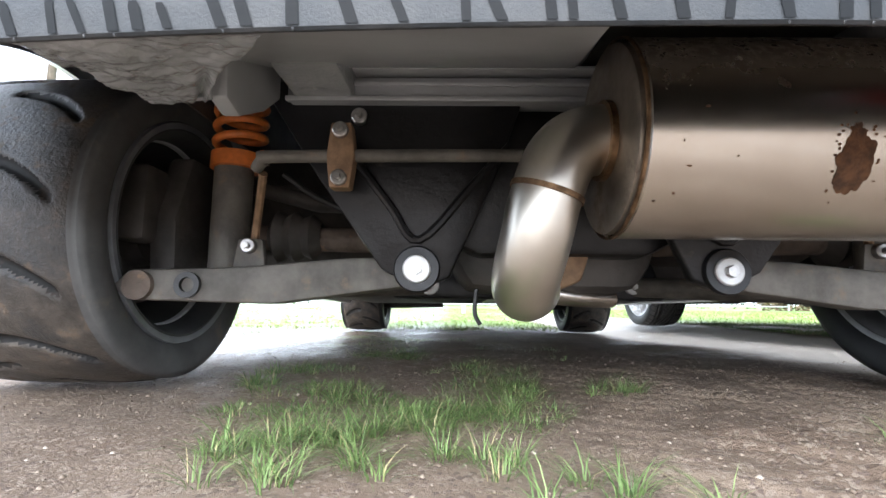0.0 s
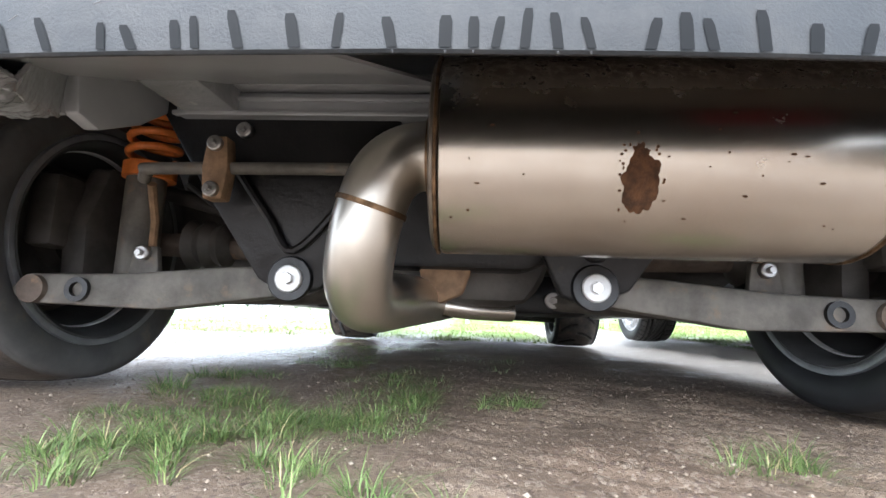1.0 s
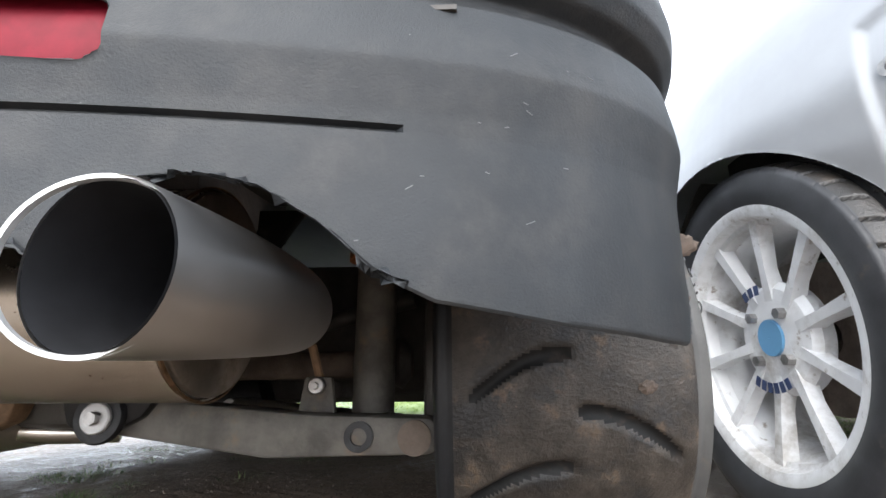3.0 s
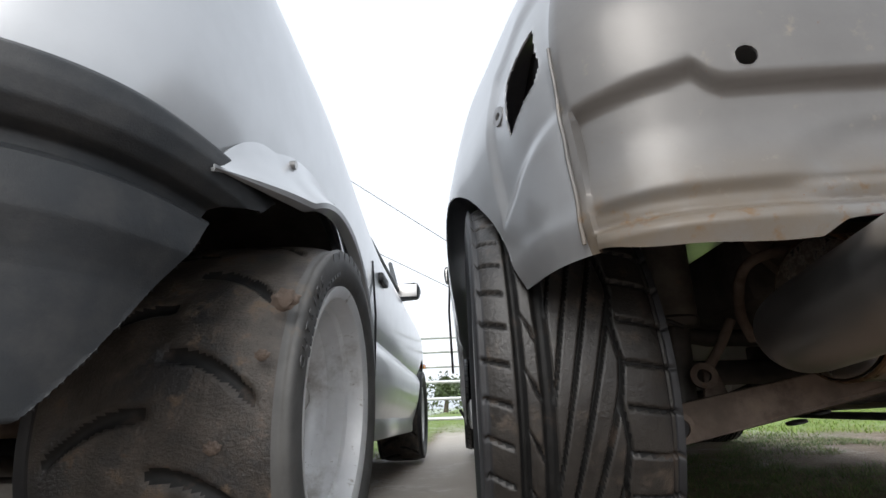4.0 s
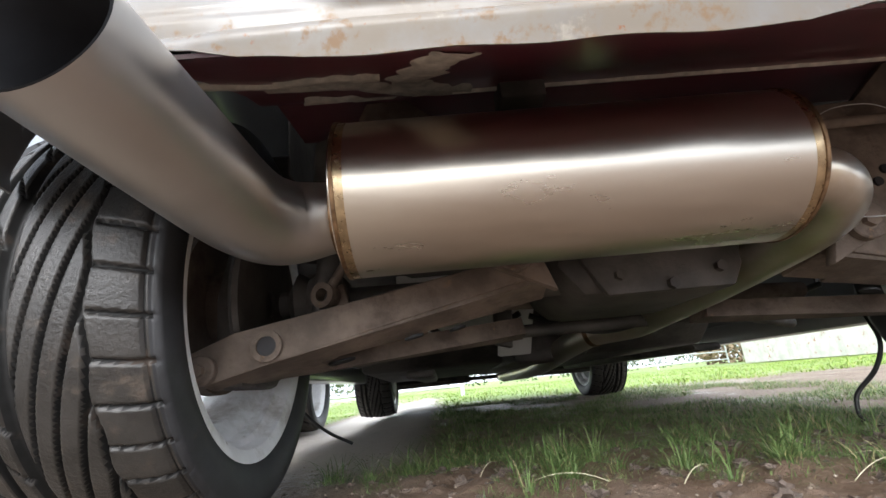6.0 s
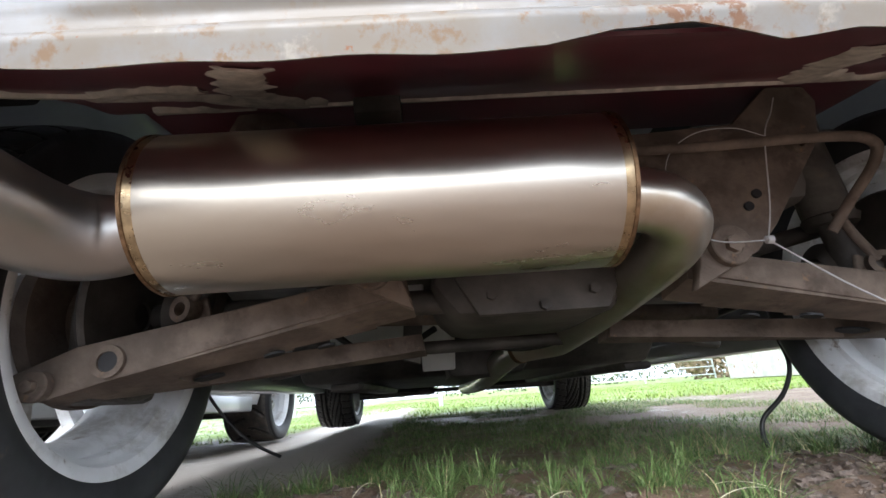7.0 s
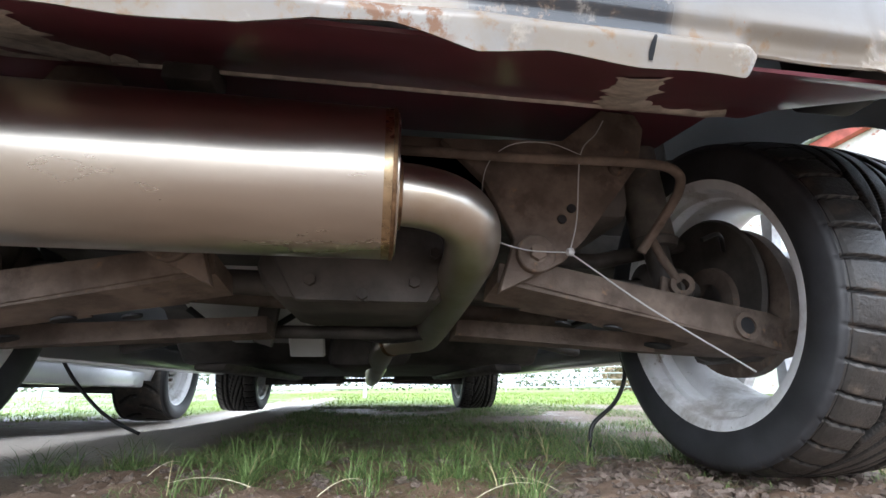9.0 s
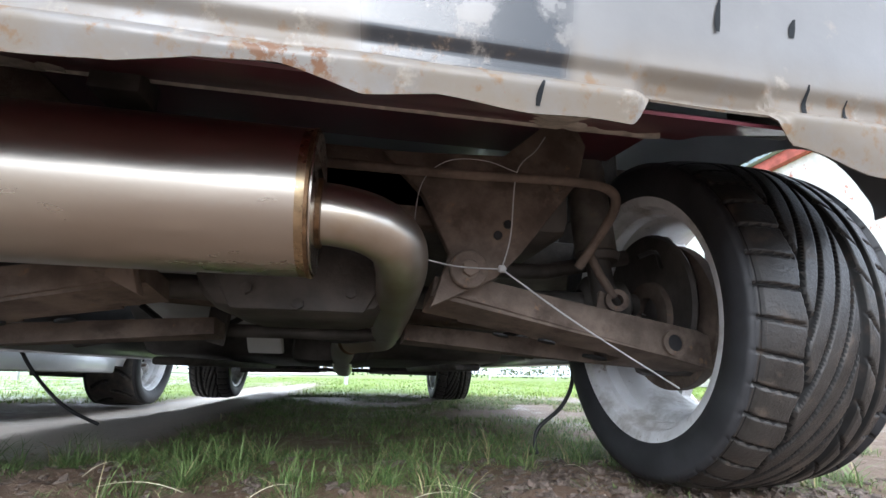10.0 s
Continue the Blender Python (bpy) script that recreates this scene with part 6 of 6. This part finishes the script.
for w in wheels:
    if w.location.y < 1.2:
        sx = 1 if w.location.x > CA else -1
        arc_bars(w, CA, 0.232, -18, 30, 6, 0.015, sx * 0.1482, "letter", tuple(w.location), sx)
        arc_bars(w, CA, 0.206, 20, 75, 14, 0.006, sx * 0.1488, "letter", tuple(w.location), sx)
        for k, ch in enumerate("OUTSIDE"):
            me = LETTERS[ch]
            a = sx * (78 - 5.2 * k)
            m = pose(*w.location) @ pose(0, 0, 0, a) @ pose(sx * 0.1503, 0, 0.219) @ pose(0, 0, 0, 90, 0, 90 * sx)
            part("letter", me, None, w, at=m)
for w in [o for o in car_b.children if o.name.startswith("wheel") and "tub" not in o.name]:
    if w.location.y < 1.2 and w.location.x < CB:
        arc_bars(w, CB, 0.078, 150, 215, 6, 0.016, -0.074, "ink", tuple(w.location), -1)
        arc_bars(w, CB, 0.078, -30, 5, 3, 0.016, -0.074, "ink", tuple(w.location), -1)

# mud on the slick
for (mx, my, mz, sc) in ((1.06, 0.548, 0.362, 0.012), (1.045, 0.535, 0.30, 0.006), (1.0, 0.54, 0.21, 0.007)):
    bm = bmesh.new()
    bmesh.ops.create_icosphere(bm, subdivisions=3, radius=1.0)
    for v in bm.verts:
        v.co *= 1 + 0.45 * noise.noise(v.co * 2.2)
        v.co = Vector((v.co.x * sc * 1.3, v.co.y * sc * 0.35, v.co.z * sc))
    part("mud_lump", bm, "mud_lump", wheels[0] if wheels[0].location.x > CA else [w for w in wheels if w.location.x > CA][0], "dried mud lump", at=pose(mx, my, mz, 20))

# ---- distance ----
def leafy(name, spots, seed, mat="leaf", size=0.09):
    """Foliage of many small leaves; spots are rows (x, y, z, rx, ry, rz, count)."""
    rg_ = np.random.default_rng(seed)
    verts, faces = [], []
    for x, y, z, rx, ry, rz, count in spots:
        d = rg_.normal(size=(int(count), 3))
        d /= np.linalg.norm(d, axis=1)[:, None]
        d *= rg_.uniform(0.25, 1.0, (int(count), 1)) ** 0.5
        c = np.array([x, y, z]) + d * np.array([rx, ry, rz])
        for p in c:
            a, b = rg_.normal(size=3), rg_.normal(size=3)
            a /= np.linalg.norm(a)
            b -= a * a.dot(b)
            b /= np.linalg.norm(b)
            s_, n = size * rg_.uniform(0.5, 1.3), len(verts)
            verts += [tuple(p - a * s_), tuple(p + b * s_ * 0.5), tuple(p + a * s_), tuple(p - b * s_ * 0.5)]
            faces.append((n, n + 1, n + 2, n + 3))
    return part(name, mesh_of(verts, faces, mat, name, False), None)


rh = np.random.default_rng(4)
hedge = leafy("hedge", [(x, 24 + rh.uniform(-1, 1), rh.uniform(0.4, 1.1), 1.2, 0.9, rh.uniform(0.7, 1.4), 260) for x in np.arange(-14, 40, 1.1)], 9, "leaf", 0.10)
tagged(hedge, "grey-green unclipped field hedge", "hedge", kind="stuff")
scrub = leafy("dry_scrub", [(x, 15.4 + rh.uniform(-0.3, 0.3), rh.uniform(0.4, 1.0), 0.6, 0.4, 0.9, 420) for x in np.arange(10.4, 17, 0.6)], 10, "twig", 0.10)
tagged(scrub, "dry brown scrub beside the gate", "scrub", kind="stuff")


def tree(x, y, h, seed):
    t = thing("field_tree", (x, y, 0), "distant bushy green tree behind the gate", "tree")
    part("trunk", tube([(x, y, 0), (x + 0.1, y, h * 0.3), (x, y, h * 0.6)], [0.16, 0.12, 0.06], 10), "bark", t)
    r_ = np.random.default_rng(seed)
    for k in range(5):
        a = r_.uniform(0, 6.28)
        part("limb", tube([(x, y, h * 0.3), (x + math.cos(a) * h * 0.2, y + math.sin(a) * h * 0.2, h * 0.62)], [0.07, 0.02], 7), "bark", t)
    c = leafy("crown", [(x + r_.uniform(-0.3, 0.3) * h, y + r_.uniform(-0.3, 0.3) * h, h * r_.uniform(0.4, 0.85), h * 0.17, h * 0.17, h * 0.13, 420) for _ in range(14)], seed, "leaf", 0.11)
    c.parent, c.matrix_parent_inverse = t, BASE[t].inverted()


tree(0.0, 30, 2.4, 1)
tree(-3.5, 33, 3.0, 2)
line = thing("overhead_line", (-14, 15, 0), "thin overhead wires on a wooden pole", "wire")
part("pole", tube([(-14, 15, -0.3), (-14, 15, 17.6)], [0.16, 0.10], 14), "bark", line)
for za, zb in ((16.9, 4.03), (12.5, 2.81)):
    part("wire", tube([(-14, 15, za), (-5.4, 15, (za + zb) / 2 - 0.1), (3.2, 15, zb)], 0.012, 6), "cable", line)

# whitewashed shed at the side
shed = thing("whitewashed_brick_shed", (10.5, 6.5, 0), "whitewashed brick shed with red and blue painted boards", "shed")
wall = part("wall", box((10.5, 6.5, 1.70), (4.0, 8.0, 3.4), bev=0.01), "brick", shed)
part("red_board", box((10.45, 6.45, 3.49), (4.12, 8.12, 0.18), bev=0.01), "redwood", shed, "faded red fascia board")
for k in range(3):
    part("blue_board", box((10.4, 6.4, 3.66 + 0.15 * k), (4.2 + 0.03 * k, 8.2 + 0.03 * k, 0.142), bev=0.008), "bluepaint", shed, "flaked blue board")
part("roof", prism([(2.2, 4.04), (10.7, 4.04), (6.4, 5.2)], "x", 8.2, 12.8, 0.02), "galv", shed)
# loose stones
rs2 = np.random.default_rng(33)
verts, faces = [], []
for _ in range(9000):
    x, y = float(rs2.uniform(-0.7, 1.6)), float(rs2.uniform(0.28, 1.3))
    if rs2.uniform() < 0.35:
        x, y = float(rs2.uniform(1.5, 3.2)), float(rs2.uniform(0.5, 1.4))
    r = float(0.0009 + 0.0034 * rs2.uniform() ** 4)
    z, n = dirt_height(x, y), len(verts)
    for d in ((1, 0, 0), (0, 1, 0), (-1, 0, 0), (0, -1, 0), (0, 0, 0.7), (0, 0, -0.7)):
        verts.append((x + d[0] * r * rs2.uniform(0.6, 1.3), y + d[1] * r * rs2.uniform(0.6, 1.3), z + d[2] * r))
    faces += [(n, n + 1, n + 4), (n + 1, n + 2, n + 4), (n + 2, n + 3, n + 4), (n + 3, n, n + 4), (n + 1, n, n + 5), (n + 2, n + 1, n + 5), (n + 3, n + 2, n + 5), (n, n + 3, n + 5)]
tagged(part("gravel", mesh_of(verts, faces, "stone", "gravel"), None), "scattered small grey-brown stones on dirt", "gravel", kind="stuff")

# clods of churned mud
CLODS = [(1.55, 3.1, 0.50, 1.05), (2.3, 2.95, 0.62, 1.0)]
rc = np.random.default_rng(40)
ico = bmesh.new()
bmesh.ops.create_icosphere(ico, subdivisions=2, radius=1.0)
iv, ifc = [v.co.copy() for v in ico.verts], [[v.index for v in f.verts] for f in ico.faces]
ico.free()
verts, faces = [], []
for k in range(1500):
    x0, x1, y0, y1 = CLODS[k % 2]
    x, y = float(rc.uniform(x0, x1)), float(rc.uniform(y0, y1))
    r, sd = float(0.0015 + 0.0075 * rc.uniform() ** 2.2), float(rc.uniform(0, 50))
    z, n = dirt_height(x, y), len(verts)
    for v in iv:
        q = v * (1 + 1.5 * noise.noise(v * 2.6 + Vector((sd, 0, 0)))) * r
        verts.append((x + q.x * 1.3, y + q.y, z + q.z * 0.8))
    faces += [[i + n for i in f] for f in ifc]
tagged(part("mud_clods", mesh_of(verts, faces, "mud_lump", "mud_clods", False), None), "clods of churned brown mud", "mud", kind="stuff")
